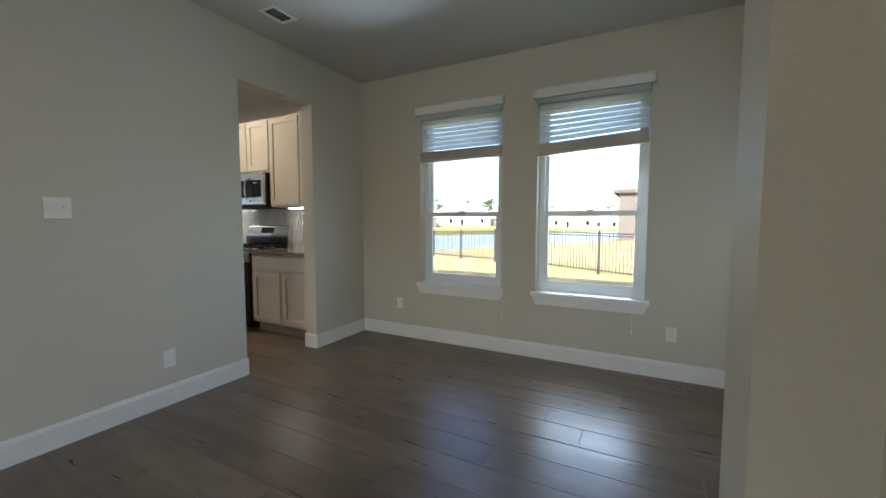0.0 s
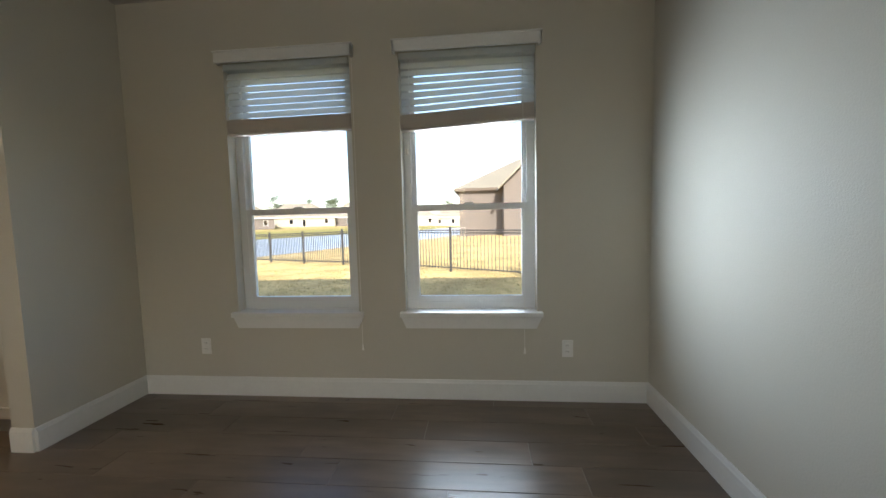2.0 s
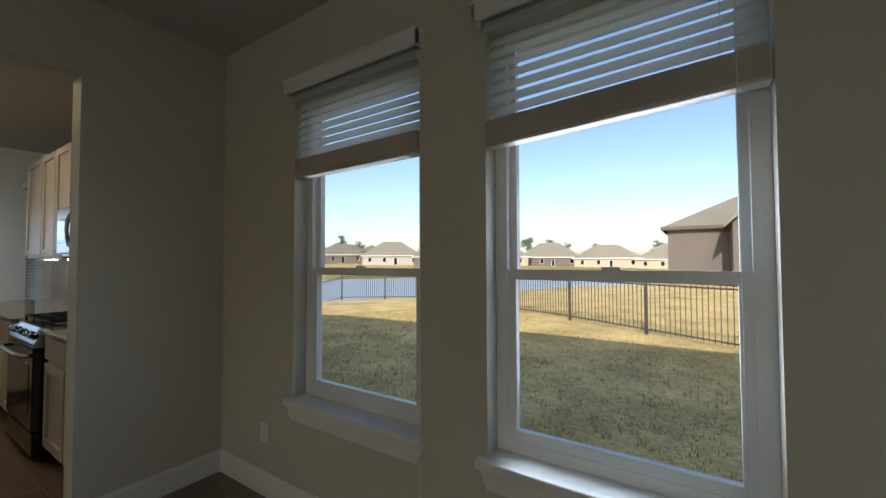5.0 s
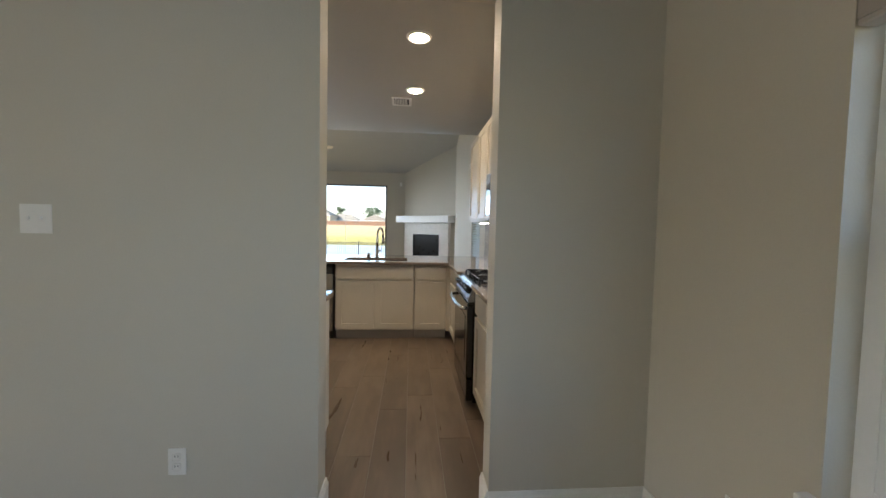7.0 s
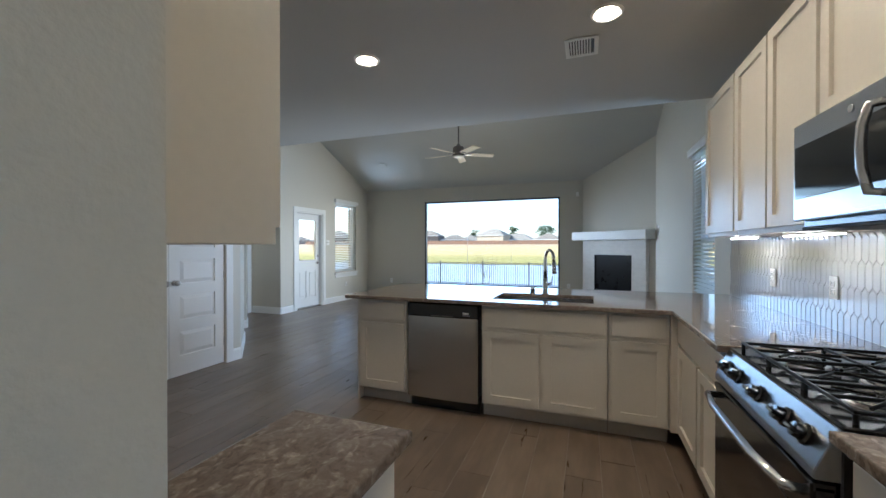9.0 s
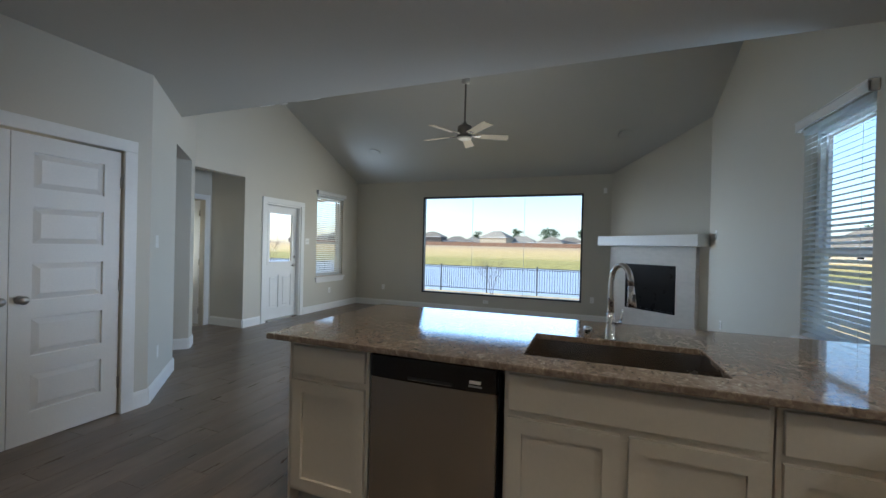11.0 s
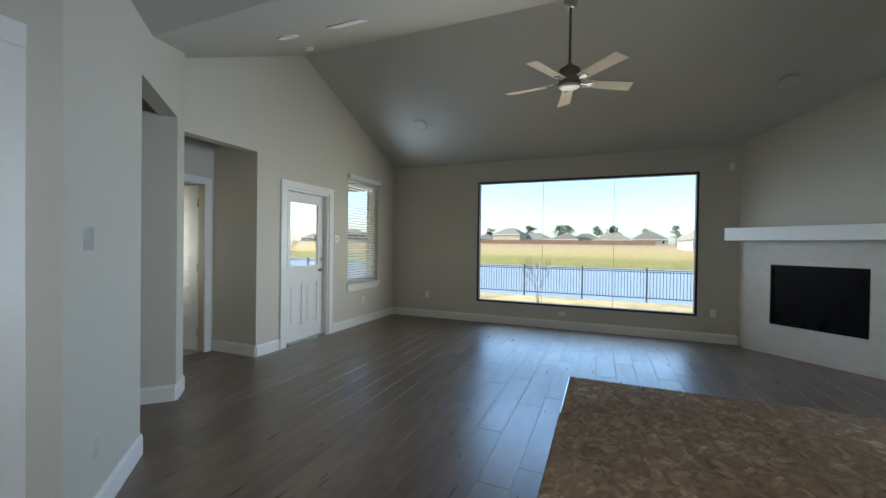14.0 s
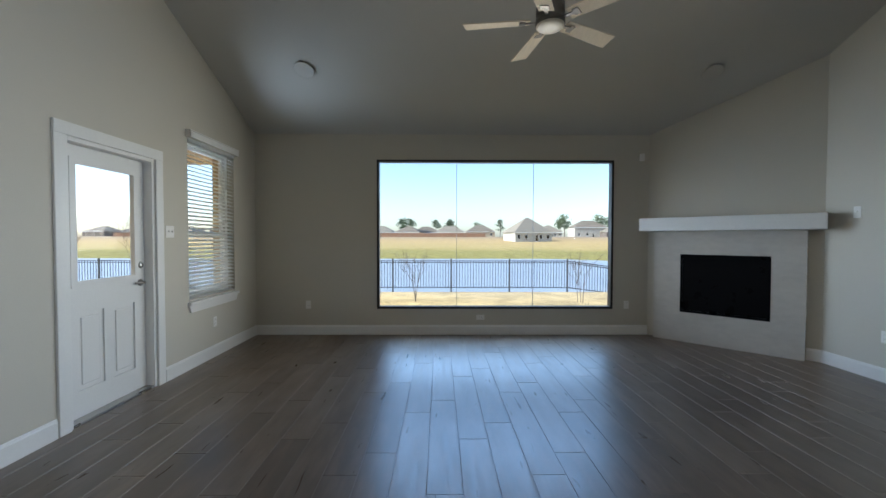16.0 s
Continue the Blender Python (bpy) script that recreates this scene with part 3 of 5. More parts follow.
# ---- trim ----
def baseboard(p0, p1, h=0.135, t=0.016):
    """Runs along a wall face from p0 to p1; the room lies to the right of that way."""
    a, b = Vector((*p0, 0)), Vector((*p1, 0))
    d = (b - a).normalized()
    n = Vector((d.y, -d.x, 0))
    own = bmesh.new()
    prof = [(0, 0), (t, 0), (t, h - 0.022), (t - 0.004, h - 0.016), (t - 0.007, h - 0.004), (t - 0.009, h), (0, h)]
    rings = [[own.verts.new(p + n * u + Vector((0, 0, v))) for u, v in prof] for p in (a, b)]
    for i in range(len(prof)):
        k = (i + 1) % len(prof)
        own.faces.new((rings[0][i], rings[0][k], rings[1][k], rings[1][i]))
    own.faces.new(rings[0]), own.faces.new(rings[1])
    return tagged(part("baseboard", own, TRIM), "white painted wooden baseboard along the wall", "baseboard", kind="structure")


def diag(s):
    return (CORNER[0] - s, CORNER[1] - s)


for a, b in (((PART_D, NORTH), (EAST, NORTH)), ((EAST, NORTH), (EAST, 1.57)), ((EAST, 1.57), (0.58, 1.57)), ((0.58, 1.57), (0.58, 1.43)), ((0.58, 1.43), (0.68, 1.43)), ((0.68, 1.43), (0.68, -1.6)),
             ((PART_D, -1.6), (PART_D, 2.925)), ((PART_D, 2.925), (PART_K, 2.925)), ((PART_D, 3.67), (PART_D, NORTH)), ((PART_K, 3.67), (PART_D, 3.67)),
             ((WEST, SOUTH), (WEST, 3.13)), ((-10.33, NORTH), (-6.3, NORTH)),
             ((-9.76, SOUTH), (WEST, SOUTH)), ((-8.36, SOUTH), (-8.71, SOUTH)), ((-8.36, -3.13), (-8.36, SOUTH)),
             ):
    baseboard(a, b)
JA, JB = diag(JAMBS[0]), diag(JAMBS[1])
baseboard(diag(0.0), JA)
baseboard(JA, (JA[0] + 0.092, JA[1] - 0.092))
baseboard((JB[0] + 0.75, JB[1] - 0.75), JB)
baseboard(JB, (-7.33, -2.175))
baseboard((-7.33, -2.175), (-7.33, -3.15))
baseboard((-5.70, -0.66), CORNER)
baseboard((PART_K, -0.66), (-4.26, -0.66))
baseboard((-10.42, 4.31), (-10.33, 4.40))


def casing(name, x0, x1, top, place, w=0.09, t=0.02, bottom=0.0):
    """Casing round a doorway, in a frame whose wall face is y = 0 with the room at y < 0."""
    holder = empty(name, label="white painted flat door casing", category="door casing", kind="structure")
    holder.matrix_basis = place
    part("jamb_casing", box(x0 - w, x0, -t, 0, bottom, top, 0.003), TRIM, holder)
    part("jamb_casing", box(x1, x1 + w, -t, 0, bottom, top, 0.003), TRIM, holder)
    part("head_casing", box(x0 - w, x1 + w, -t - 0.002, 0, top, top + w, 0.003), TRIM, holder)
    return holder


def panel_leaf(w, h, t, panels, parent, back=1):
    """A moulded door leaf, x 0..w, front at y = 0, thickness towards back; panels (x0, x1, z0, z1) are raised in sunk fields."""
    leaf_ = part("leaf", wall_mesh((0, 0), (w, 0), t * back, 0, h, panels), DOORW, parent)
    for a, b, c, e in panels:
        pm = bmesh.new()
        rings = []
        for inset, y in ((-0.002, 0.001), (0.0, 0.017), (0.007, 0.017), (0.043, 0.003)):
            rings.append([pm.verts.new(p) for p in ((a + inset, y * back, c + inset), (b - inset, y * back, c + inset), (b - inset, y * back, e - inset), (a + inset, y * back, e - inset))])
        for u, v in zip(rings[1:], rings[2:]):
            for k in range(4):
                pm.faces.new((u[k], u[(k + 1) % 4], v[(k + 1) % 4], v[k]))
        pm.faces.new(rings[-1])
        bk = [pm.verts.new(p) for p in ((a, (t - 0.010) * back, c), (b, (t - 0.010) * back, c), (b, (t - 0.010) * back, e), (a, (t - 0.010) * back, e))]
        pm.faces.new(bk)
        for k in range(4):
            pm.faces.new((rings[1][k], rings[1][(k + 1) % 4], bk[(k + 1) % 4], bk[k]))
        for v in rings[0]:
            pm.verts.remove(v)
        part("panel", pm, DOORW, leaf_)
    return leaf_


def five_panels(w, h=2.03):
    zs = [(0.20, 0.45), (0.57, 0.82), (0.94, 1.19), (1.31, 1.56), (1.68, 1.92)]
    return [(0.11, w - 0.11, a, b) for a, b in zs]


# pantry double door: faces +y
place = pose(-4.35, -0.66, 0, 0, 0, 180)
casing("pantry_casing", 0.0, 1.26, 2.06, place)
for k, name in enumerate(("door_1", "door_2")):
    d = empty(name, label="closed white five-panel pantry door of a double pair with nickel knob", category="door", group="pantry double door", kind="structure")
    d.matrix_basis = place @ pose(0.005 + k * 0.6265, 0.02, 0.012)
    panel_leaf(0.622, 2.035, 0.035, five_panels(0.622), d)
    kx = 0.57 if k == 0 else 0.052
    part("knob", lathe([(0.028, 0), (0.028, 0.006), (0.011, 0.01), (0.011, 0.035), (0.026, 0.042), (0.028, 0.055), (0.018, 0.066), (0.0, 0.067)], sides=20), NICKEL, d, "satin nickel knob", True).matrix_basis = pose(kx, 0, 0.95, 90)
    for z in (0.24, 1.0, 1.80):
        part("hinge", tube(((0.0 if k == 0 else 0.622), -0.006, z - 0.045), ((0.0 if k == 0 else 0.622), -0.006, z + 0.045), 0.007), NICKEL, d, "satin nickel hinge")

# back door, faces +y into the living room, its leaf set back in the jamb
place = pose(FDOOR[1], SOUTH, 0, 0, 0, 180)
W = FDOOR[1] - FDOOR[0]
casing("back_door_casing", 0.0, W, FDOOR[3], place)
d = empty("door_3", label="closed white half-glass back door with nickel lever and deadbolt", category="door", kind="structure")
d.matrix_basis = place
part("door_frame", box(0.0, 0.03, 0.0, 0.158, 0.0, FDOOR[3], 0.002), TRIM, d)
part("door_frame", box(W - 0.03, W, 0.0, 0.158, 0.0, FDOOR[3], 0.002), TRIM, d)
part("door_frame", box(0.03, W - 0.03, 0.0, 0.158, FDOOR[3] - 0.03, FDOOR[3], 0.002), TRIM, d)
part("threshold", box(0.03, W - 0.03, 0.0, 0.158, 0.0, 0.022, 0.006), NICKEL, d, "metal threshold")
lf = wall_mesh((0.035, 0.075), (W - 0.035, 0.075), 0.044, 0.025, FDOOR[3] - 0.034, [(0.10, W - 0.17, 1.02, 1.92), (0.12, 0.35, 0.22, 0.80), (W - 0.42, W - 0.19, 0.22, 0.80)])
for a, b in ((0.12, 0.35), (W - 0.42, W - 0.19)):
    box(a + 0.033, b + 0.037, 0.088, 0.11, 0.218, 0.802, 0, lf)
    box(a + 0.07, b, 0.08, 0.09, 0.255, 0.765, 0.006, lf)
leaf = part("leaf", lf, DOORW, d)
gf = wall_mesh((0.135 - 0.03, 0.066), (W - 0.135 + 0.03, 0.066), 0.012, 0.99, 1.95, [(0.05, W - 0.22 - 0.04, 1.04, 1.90)])
part("glass_frame", gf, DOORW, leaf)
part("pane", box(0.13, W - 0.13, 0.094, 0.099, 1.02, 1.92), GLASS, leaf, "clear glass pane").visible_shadow = False
kx = W - 0.09
part("deadbolt", lathe([(0.031, 0), (0.031, 0.008), (0.022, 0.016), (0.0, 0.017)], sides=20), NICKEL, leaf, "round nickel deadbolt", True).matrix_basis = pose(kx, 0.075, 1.12, 90)
lv = lathe([(0.031, 0), (0.031, 0.007), (0.012, 0.012), (0.012, 0.045), (0.0, 0.046)], sides=20)
sweep([(0, 0, 0.04), (-0.04, 0, 0.046), (-0.11, 0.004, 0.046)], [0.011, 0.010, 0.008], bm=lv)
part("lever", lv, NICKEL, leaf, "satin nickel lever handle", True).matrix_basis = pose(kx, 0.075, 0.965, 90)
for z in (0.28, 1.05, 1.84):
    part("hinge", tube((0.034, 0.07, z - 0.05), (0.034, 0.07, z + 0.05), 0.008), NICKEL, leaf, "satin nickel hinge")

# hall door, ajar, at the end of the short hall
casing("hall_door_casing", 0.0, 0.76, 2.05, pose(-7.48, -3.15, 0, 0, 0, 180), w=0.085)
d = empty("door_4", label="white five-panel interior door standing ajar", category="door", kind="structure")
d.matrix_basis = pose(-8.235, -3.255, 0.012, 0, 0, -82)
panel_leaf(0.735, 2.03, 0.035, five_panels(0.735), d, -1)
for z in (0.22, 1.02, 1.82):
    part("hinge", tube((-0.004, 0.004, z - 0.05), (-0.004, 0.004, z + 0.05), 0.009), NICKEL, d, "dark nickel hinge")

# ---- windows ----


def window(name, x0, x1, z0, z1, place, label):
    """A single-hung vinyl window in a 0.16 m wall; local frame: wall face y = 0, outside y > 0."""
    w = empty(name, label=label, category="window", kind="structure")
    w.matrix_basis = place
    f = wall_mesh((x0, 0.085), (x1, 0.085), 0.07, z0, z1, [(0.05, x1 - x0 - 0.05, z0 + 0.055, z1 - 0.05)])
    fr = part("window_frame", f, VINYL, w)
    mid = z0 + (z1 - z0) * 0.415
    part("lower_sash", wall_mesh((x0 + 0.05, 0.088), (x1 - 0.05, 0.088), 0.03, z0 + 0.055, mid + 0.02, [(0.035, x1 - x0 - 0.135, z0 + 0.095, mid - 0.02)]), VINYL, fr)
    part("upper_sash", wall_mesh((x0 + 0.05, 0.12), (x1 - 0.05, 0.12), 0.03, mid - 0.022, z1 - 0.05, [(0.028, x1 - x0 - 0.128, mid + 0.018, z1 - 0.08)]), VINYL, fr)
    for a, b, y in ((z0 + 0.09, mid - 0.015, 0.102), (mid + 0.01, z1 - 0.07, 0.134)):
        pane = part("pane", box(x0 + 0.06, x1 - 0.06, y, y + 0.004, a, b), GLASS, fr, "clear glass pane")
        pane.visible_shadow = False
    part("sash_lock", box((x0 + x1) / 2 - 0.03, (x0 + x1) / 2 + 0.03, 0.072, 0.09, mid + 0.018, mid + 0.032, 0.003), VINYL, fr)
    part("latch", box(x0 + 0.02, x0 + 0.034, 0.075, 0.09, mid + 0.36, mid + 0.40, 0.003), PLASTIC, fr)
    sl = box(x0 - 0.035, x1 + 0.035, -0.045, -0.0005, z0 - 0.028, z0 + 0.008, 0.006, None, 2)
    box(x0 + 0.001, x1 - 0.001, -0.01, 0.09, z0 - 0.006, z0 + 0.008, 0, sl)
    part("window_sill", sl, TRIM, w)
    ap = bmesh.new()
    pr = [(x0 - 0.03, z0 - 0.028), (x1 + 0.03, z0 - 0.028), (x1 - 0.005, z0 - 0.105), (x0 + 0.005, z0 - 0.105)]
    q = [[ap.verts.new((x, y, z)) for x, z in pr] for y in (-0.022, 0.0)]
    ap.faces.new(q[0]), ap.faces.new(q[1])
    for i in range(4):
        ap.faces.new((q[0][i], q[0][(i + 1) % 4], q[1][(i + 1) % 4], q[1][i]))
    part("apron", ap, TRIM, w)
    return w


def blind(x0, x1, ztop, zbot, place, tilt, label, lean=0.0, stack=0.11, slope=0.0):
    """Faux-wood blind: valance, slats, gathered stack with bottom rail, cord."""
    b = empty("window_blind", label=label, category="window blind")
    b.matrix_basis = place
    vz = ztop - 0.005
    v = box(x0 - 0.03, x1 + 0.03, -0.055, -0.04, vz, vz + 0.072, 0.003)
    box(x0 - 0.03, x0 - 0.015, -0.055, 0.0, vz, vz + 0.072, 0.003, v)
    box(x1 + 0.015, x1 + 0.03, -0.055, 0.0, vz, vz + 0.072, 0.003, v)
    box(x0 - 0.036, x1 + 0.036, -0.062, 0.0, vz + 0.066, vz + 0.078, 0.004, v)
    part("valance", v, TRIM, b)
    part("headrail", box(x0 + 0.005, x1 - 0.005, -0.012, 0.045, ztop - 0.04, ztop, 0.002), SLAT, b)
    one = mesh_of("slat", box(x0 + 0.008, x1 - 0.008, -0.025, 0.025, -0.0015, 0.0015, 0.0008), SLAT)
    z, pitch = ztop - 0.07, 0.043
    n = int((z - zbot - stack) / pitch) + 1
    for i in range(n):
        s = new("slat", one)
        s.parent = b
        f = i / max(1, n - 1)
        s.matrix_basis = pose((x0 + x1) / 2, 0.028, z - i * pitch, tilt, slope * f, 0) @ pose(-(x0 + x1) / 2, 0, 0)
    mid = Matrix.Translation(((x0 + x1) / 2, 0, zbot)) @ pose(0, 0, 0, 0, slope, 0) @ Matrix.Translation((-(x0 + x1) / 2, 0, 0))
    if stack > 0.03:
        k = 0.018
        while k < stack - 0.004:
            s = part("stacked_slat", box(x0 + 0.006, x1 - 0.006, -0.004, 0.052, k, k + 0.0032, 0.0008), STACK_SHADED, b)
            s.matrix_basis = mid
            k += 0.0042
    r = part("bottom_rail", box(x0 + 0.006, x1 - 0.006, -0.003, 0.052, 0, 0.018, 0.004), STACK_SHADED, b)
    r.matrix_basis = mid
    for x in (x0 + 0.12, x1 - 0.12):
        part("ladder_cord", tube((x, 0.0, zbot + stack * 0.5), (x, 0.0, ztop), 0.0012, sides=5), PLASTIC, b)
    return b


def lift_cord(b, x, z0, z1):
    """Hanging pull cord with a small turned tassel."""
    part("lift_cord", tube((x, -0.03, z0), (x, -0.03, z1), 0.0016, sides=5), PLASTIC, b)
    t = part("tassel", lathe([(0.0, 0.02), (0.004, 0.018), (0.005, 0.0), (0.008, -0.02), (0.0, -0.022)], sides=10), PLASTIC, b, "small white cord tassel")
    t.matrix_basis = pose(x, -0.03, z0)


NORTHPLACE = pose(0, NORTH, 0)
SOUTHPLACE = pose(0, SOUTH, 0, 0, 0, 180)
window("window_1", *DWIN[0], *DWZ, NORTHPLACE, "white vinyl single-hung window with wooden sill")
window("window_2", *DWIN[1], *DWZ, NORTHPLACE, "white vinyl single-hung window with wooden sill")
window("window_3", *RWIN, *RWZ, NORTHPLACE, "white vinyl single-hung window beside the kitchen counter")
window("window_4", -LWIN[1], -LWIN[0], *RWZ, SOUTHPLACE, "white vinyl single-hung window beside the back door")
blind_a = blind(*DWIN[0], 2.295, 1.83, NORTHPLACE, 65, "white faux-wood blind half raised, slats tilted", slope=-0.6)
blind_b = blind(*DWIN[1], 2.295, 1.825, NORTHPLACE, 60, "white faux-wood blind half raised, bottom rail hanging askew", slope=-3.0)
lift_cord(blind_a, -0.70, 0.365, 2.28)
lift_cord(blind_b, 0.39, 0.35, 2.28)
blind(*RWIN, 2.395, 0.70, NORTHPLACE, 26, "white faux-wood blind fully lowered with open slats", stack=0.02)
blind(-LWIN[1], -LWIN[0], 2.395, 0.70, SOUTHPLACE, 26, "white faux-wood blind fully lowered with open slats", stack=0.02)

pw = empty("window_5", label="large fixed picture window in three panes with thin black frame", category="window", kind="structure")
pw.matrix_basis = pose(WEST, 0, 0, 0, 0, 90)
fr = part("window_frame", wall_mesh((PWIN[0], -0.004), (PWIN[1], -0.004), 0.10, PWIN[2], PWIN[3], [(0.032, PWIN[1] - PWIN[0] - 0.032, PWIN[2] + 0.032, PWIN[3] - 0.032)]), FRAMEBLK, pw)
third = (PWIN[1] - PWIN[0] - 0.06) / 3
for i in range(3):
    a = PWIN[0] + 0.03 + i * third
    pane = part("pane", box(a + 0.002, a + third - 0.002, 0.06, 0.068, PWIN[2] + 0.03, PWIN[3] - 0.03), GLASS, pw, "clear glass pane")
    pane.visible_shadow = False
    if i:
        part("glass_joint", box(a - 0.0025, a + 0.0025, 0.058, 0.07, PWIN[2] + 0.03, PWIN[3] - 0.03), MARK, pw)

# ---- kitchen ----


def shaker(w, h, place, parent, t=0.022, rail=0.058):
    """A shaker door: a frame with a sunk panel; x 0..w, z 0..h, front at y = 0."""
    own = wall_mesh((0, 0), (w, 0), t, 0, h, [(rail, w - rail, rail, h - rail)])
    d = part("door", own, CAB, parent)
    d.matrix_basis = place
    part("panel", box(rail - 0.002, w - rail + 0.002, 0.0145, t - 0.002, rail - 0.002, h - rail + 0.002), CAB, d)
    return d


def base_cabinet(w, place, doors=1, label="cream shaker base cabinet with drawer front", depth=0.60, drawers=1, top=0.885):
    c = empty("base_cabinet", label=label, category="cabinet", group="kitchen base cabinets")
    c.matrix_basis = place
    part("body", box(0.0005, w - 0.0005, 0.021, depth, 0.11, top, 0.0015), CAB, c)
    if top < 0.88:
        part("rail", box(0.0005, w - 0.0005, 0.021, 0.04, top, 0.885), CAB, c)
    part("toe_kick", box(0.0005, w - 0.0005, 0.085, 0.10, 0.0, 0.11), CABTOE, c)
    for k in range(drawers):
        dw_ = (w - 0.036 - 0.02 * (drawers - 1)) / drawers
        a = 0.018 + k * (dw_ + 0.02)
        part("drawer_front", box(a, a + dw_, 0, 0.021, 0.712, 0.858, 0.004, None, 2), CAB, c)
    g = 0.032
    dw_ = (w - 0.036 - g * (doors - 1)) / doors
    for k in range(doors):
        shaker(dw_, 0.55, pose(0.018 + k * (dw_ + g), 0, 0.132), c)
    return c


def wall_cabinet(w, z0, z1, place, doors=1, depth=0.31, label="cream shaker wall cabinet"):
    c = empty("wall_cabinet", label=label, category="cabinet", group="kitchen wall cabinets")
    c.matrix_basis = place
    part("body", box(0.0005, w - 0.0005, 0.021, depth, z0, z1, 0.0015), CAB, c)
    g = 0.022
    dw_ = (w - 0.024 - g * (doors - 1)) / doors
    for k in range(doors):
        shaker(dw_, z1 - z0 - 0.05, pose(0.012 + k * (dw_ + g), 0, z0 + 0.028), c)
    return c


PEN = -5.22
def pen(y):
    return pose(PEN, y, 0, 0, 0, 90)


part_panel = tagged(part("end_panel", box(-5.84, PEN - 0.02, 1.335, 1.35, 0, 0.885, 0.002), CAB), "cream cabinet end panel closing the peninsula", "panel")
base_cabinet(0.455, pen(1.352))
base_cabinet(0.905, pen(2.45), doors=2, label="cream shaker sink base cabinet with false drawer front", top=0.66)
base_cabinet(0.375, pen(3.36))
tagged(part("corner_filler", box(-5.262, -5.20, 3.736, 3.80, 0.11, 0.885, 0.001), CAB), "cream corner filler strip between cabinets", "filler")
base_cabinet(0.97, pose(-5.20, 3.77, 0), doors=2, drawers=1)
base_cabinet(0.94, pose(-3.43, 3.77, 0), doors=2, drawers=1)
base_cabinet(0.30, pose(-3.06, 2.83, 0, 0, 0, -90), depth=0.575)
tagged(part("knee_wall", box(-5.97, -5.845, 1.35, 4.385, 0, 0.885), WALL), "painted knee wall carrying the counter overhang", "wall", kind="structure")

def up(x):
    return pose(x, 4.068, 0)


wall_cabinet(0.62, 1.40, 2.43, up(-5.80))
wall_cabinet(0.93, 1.40, 2.43, up(-5.175), 2)
wall_cabinet(0.78, 1.808, 2.43, up(-4.24), 2, label="short cream shaker cabinet above the microwave")
wall_cabinet(0.975, 1.40, 2.43, up(-3.458), 2)
wall_cabinet(0.32, 1.335, 2.43, pose(-2.795, 2.76, 0, 0, 0, -90))
for a, b in ((-5.66, -5.24), (-4.86, -4.36), (-3.3, -2.8)):
    s = empty("under_cabinet_light", (0, 0, 0), label="slim lit LED strip under the wall cabinets", category="light", group="under-cabinet lights")
    part("housing", box(a, b, 4.19, 4.22, 1.388, 1.40, 0.002), PLASTIC, s)
    part("diffuser", box(a + 0.01, b - 0.01, 4.193, 4.217, 1.383, 1.389), LED, s)


def slab(xs, ys, solid, z0, z1, bevel=0.005):
    own = bmesh.new()
    verts = {}

    def vert(i, j, k):
        if (i, j, k) not in verts:
            verts[i, j, k] = own.verts.new((xs[i], ys[j], (z0, z1)[k]))
        return verts[i, j, k]

    def full(i, j):
        return 0 <= i < len(xs) - 1 and 0 <= j < len(ys) - 1 and solid((xs[i] + xs[i + 1]) / 2, (ys[j] + ys[j + 1]) / 2)

    for i in range(len(xs) - 1):
        for j in range(len(ys) - 1):
            if full(i, j):
                for k in (0, 1):
                    own.faces.new([vert(i, j, k), vert(i + 1, j, k), vert(i + 1, j + 1, k), vert(i, j + 1, k)])
                for di, dj, u, v in ((-1, 0, (0, 0), (0, 1)), (1, 0, (1, 0), (1, 1)), (0, -1, (0, 0), (1, 0)), (0, 1, (0, 1), (1, 1))):
                    if not full(i + di, j + dj):
                        own.faces.new([vert(i + u[0], j + u[1], 0), vert(i + v[0], j + v[1], 0), vert(i + v[0], j + v[1], 1), vert(i + u[0], j + u[1], 1)])
    if bevel:
        bmesh.ops.recalc_face_normals(own, faces=own.faces[:])
        ed = [e for e in own.edges if len(e.link_faces) == 2 and abs(e.link_faces[0].normal.dot(e.link_faces[1].normal)) < 0.5 and abs(e.verts[0].co.z - e.verts[1].co.z) < 1e-5]
        bmesh.ops.bevel(own, geom=ed, offset=bevel, segments=2, affect="EDGES", profile=0.5)
    return own


SX, SY = (-5.79, -5.335), (2.51, 3.265)
tagged(part("countertop", slab([-6.33, SX[0], SX[1], -5.165, -4.235], [1.25, SY[0], SY[1], 3.735, 4.384],
       lambda x, y: (x < -5.165 or y > 3.735) and not (SX[0] < x < SX[1] and SY[0] < y < SY[1]), 0.885, 0.915), GRANITE), "polished brown-grey granite countertop of the peninsula", "countertop")
tagged(part("countertop", slab([-3.425, -2.484], [3.735, 4.384], lambda x, y: True, 0.885, 0.915), GRANITE), "polished brown-grey granite countertop beside the range", "countertop")
tagged(part("countertop", slab([-3.095, -2.484], [2.515, 2.845], lambda x, y: True, 0.885, 0.915), GRANITE), "short polished granite countertop beside the doorway", "countertop")

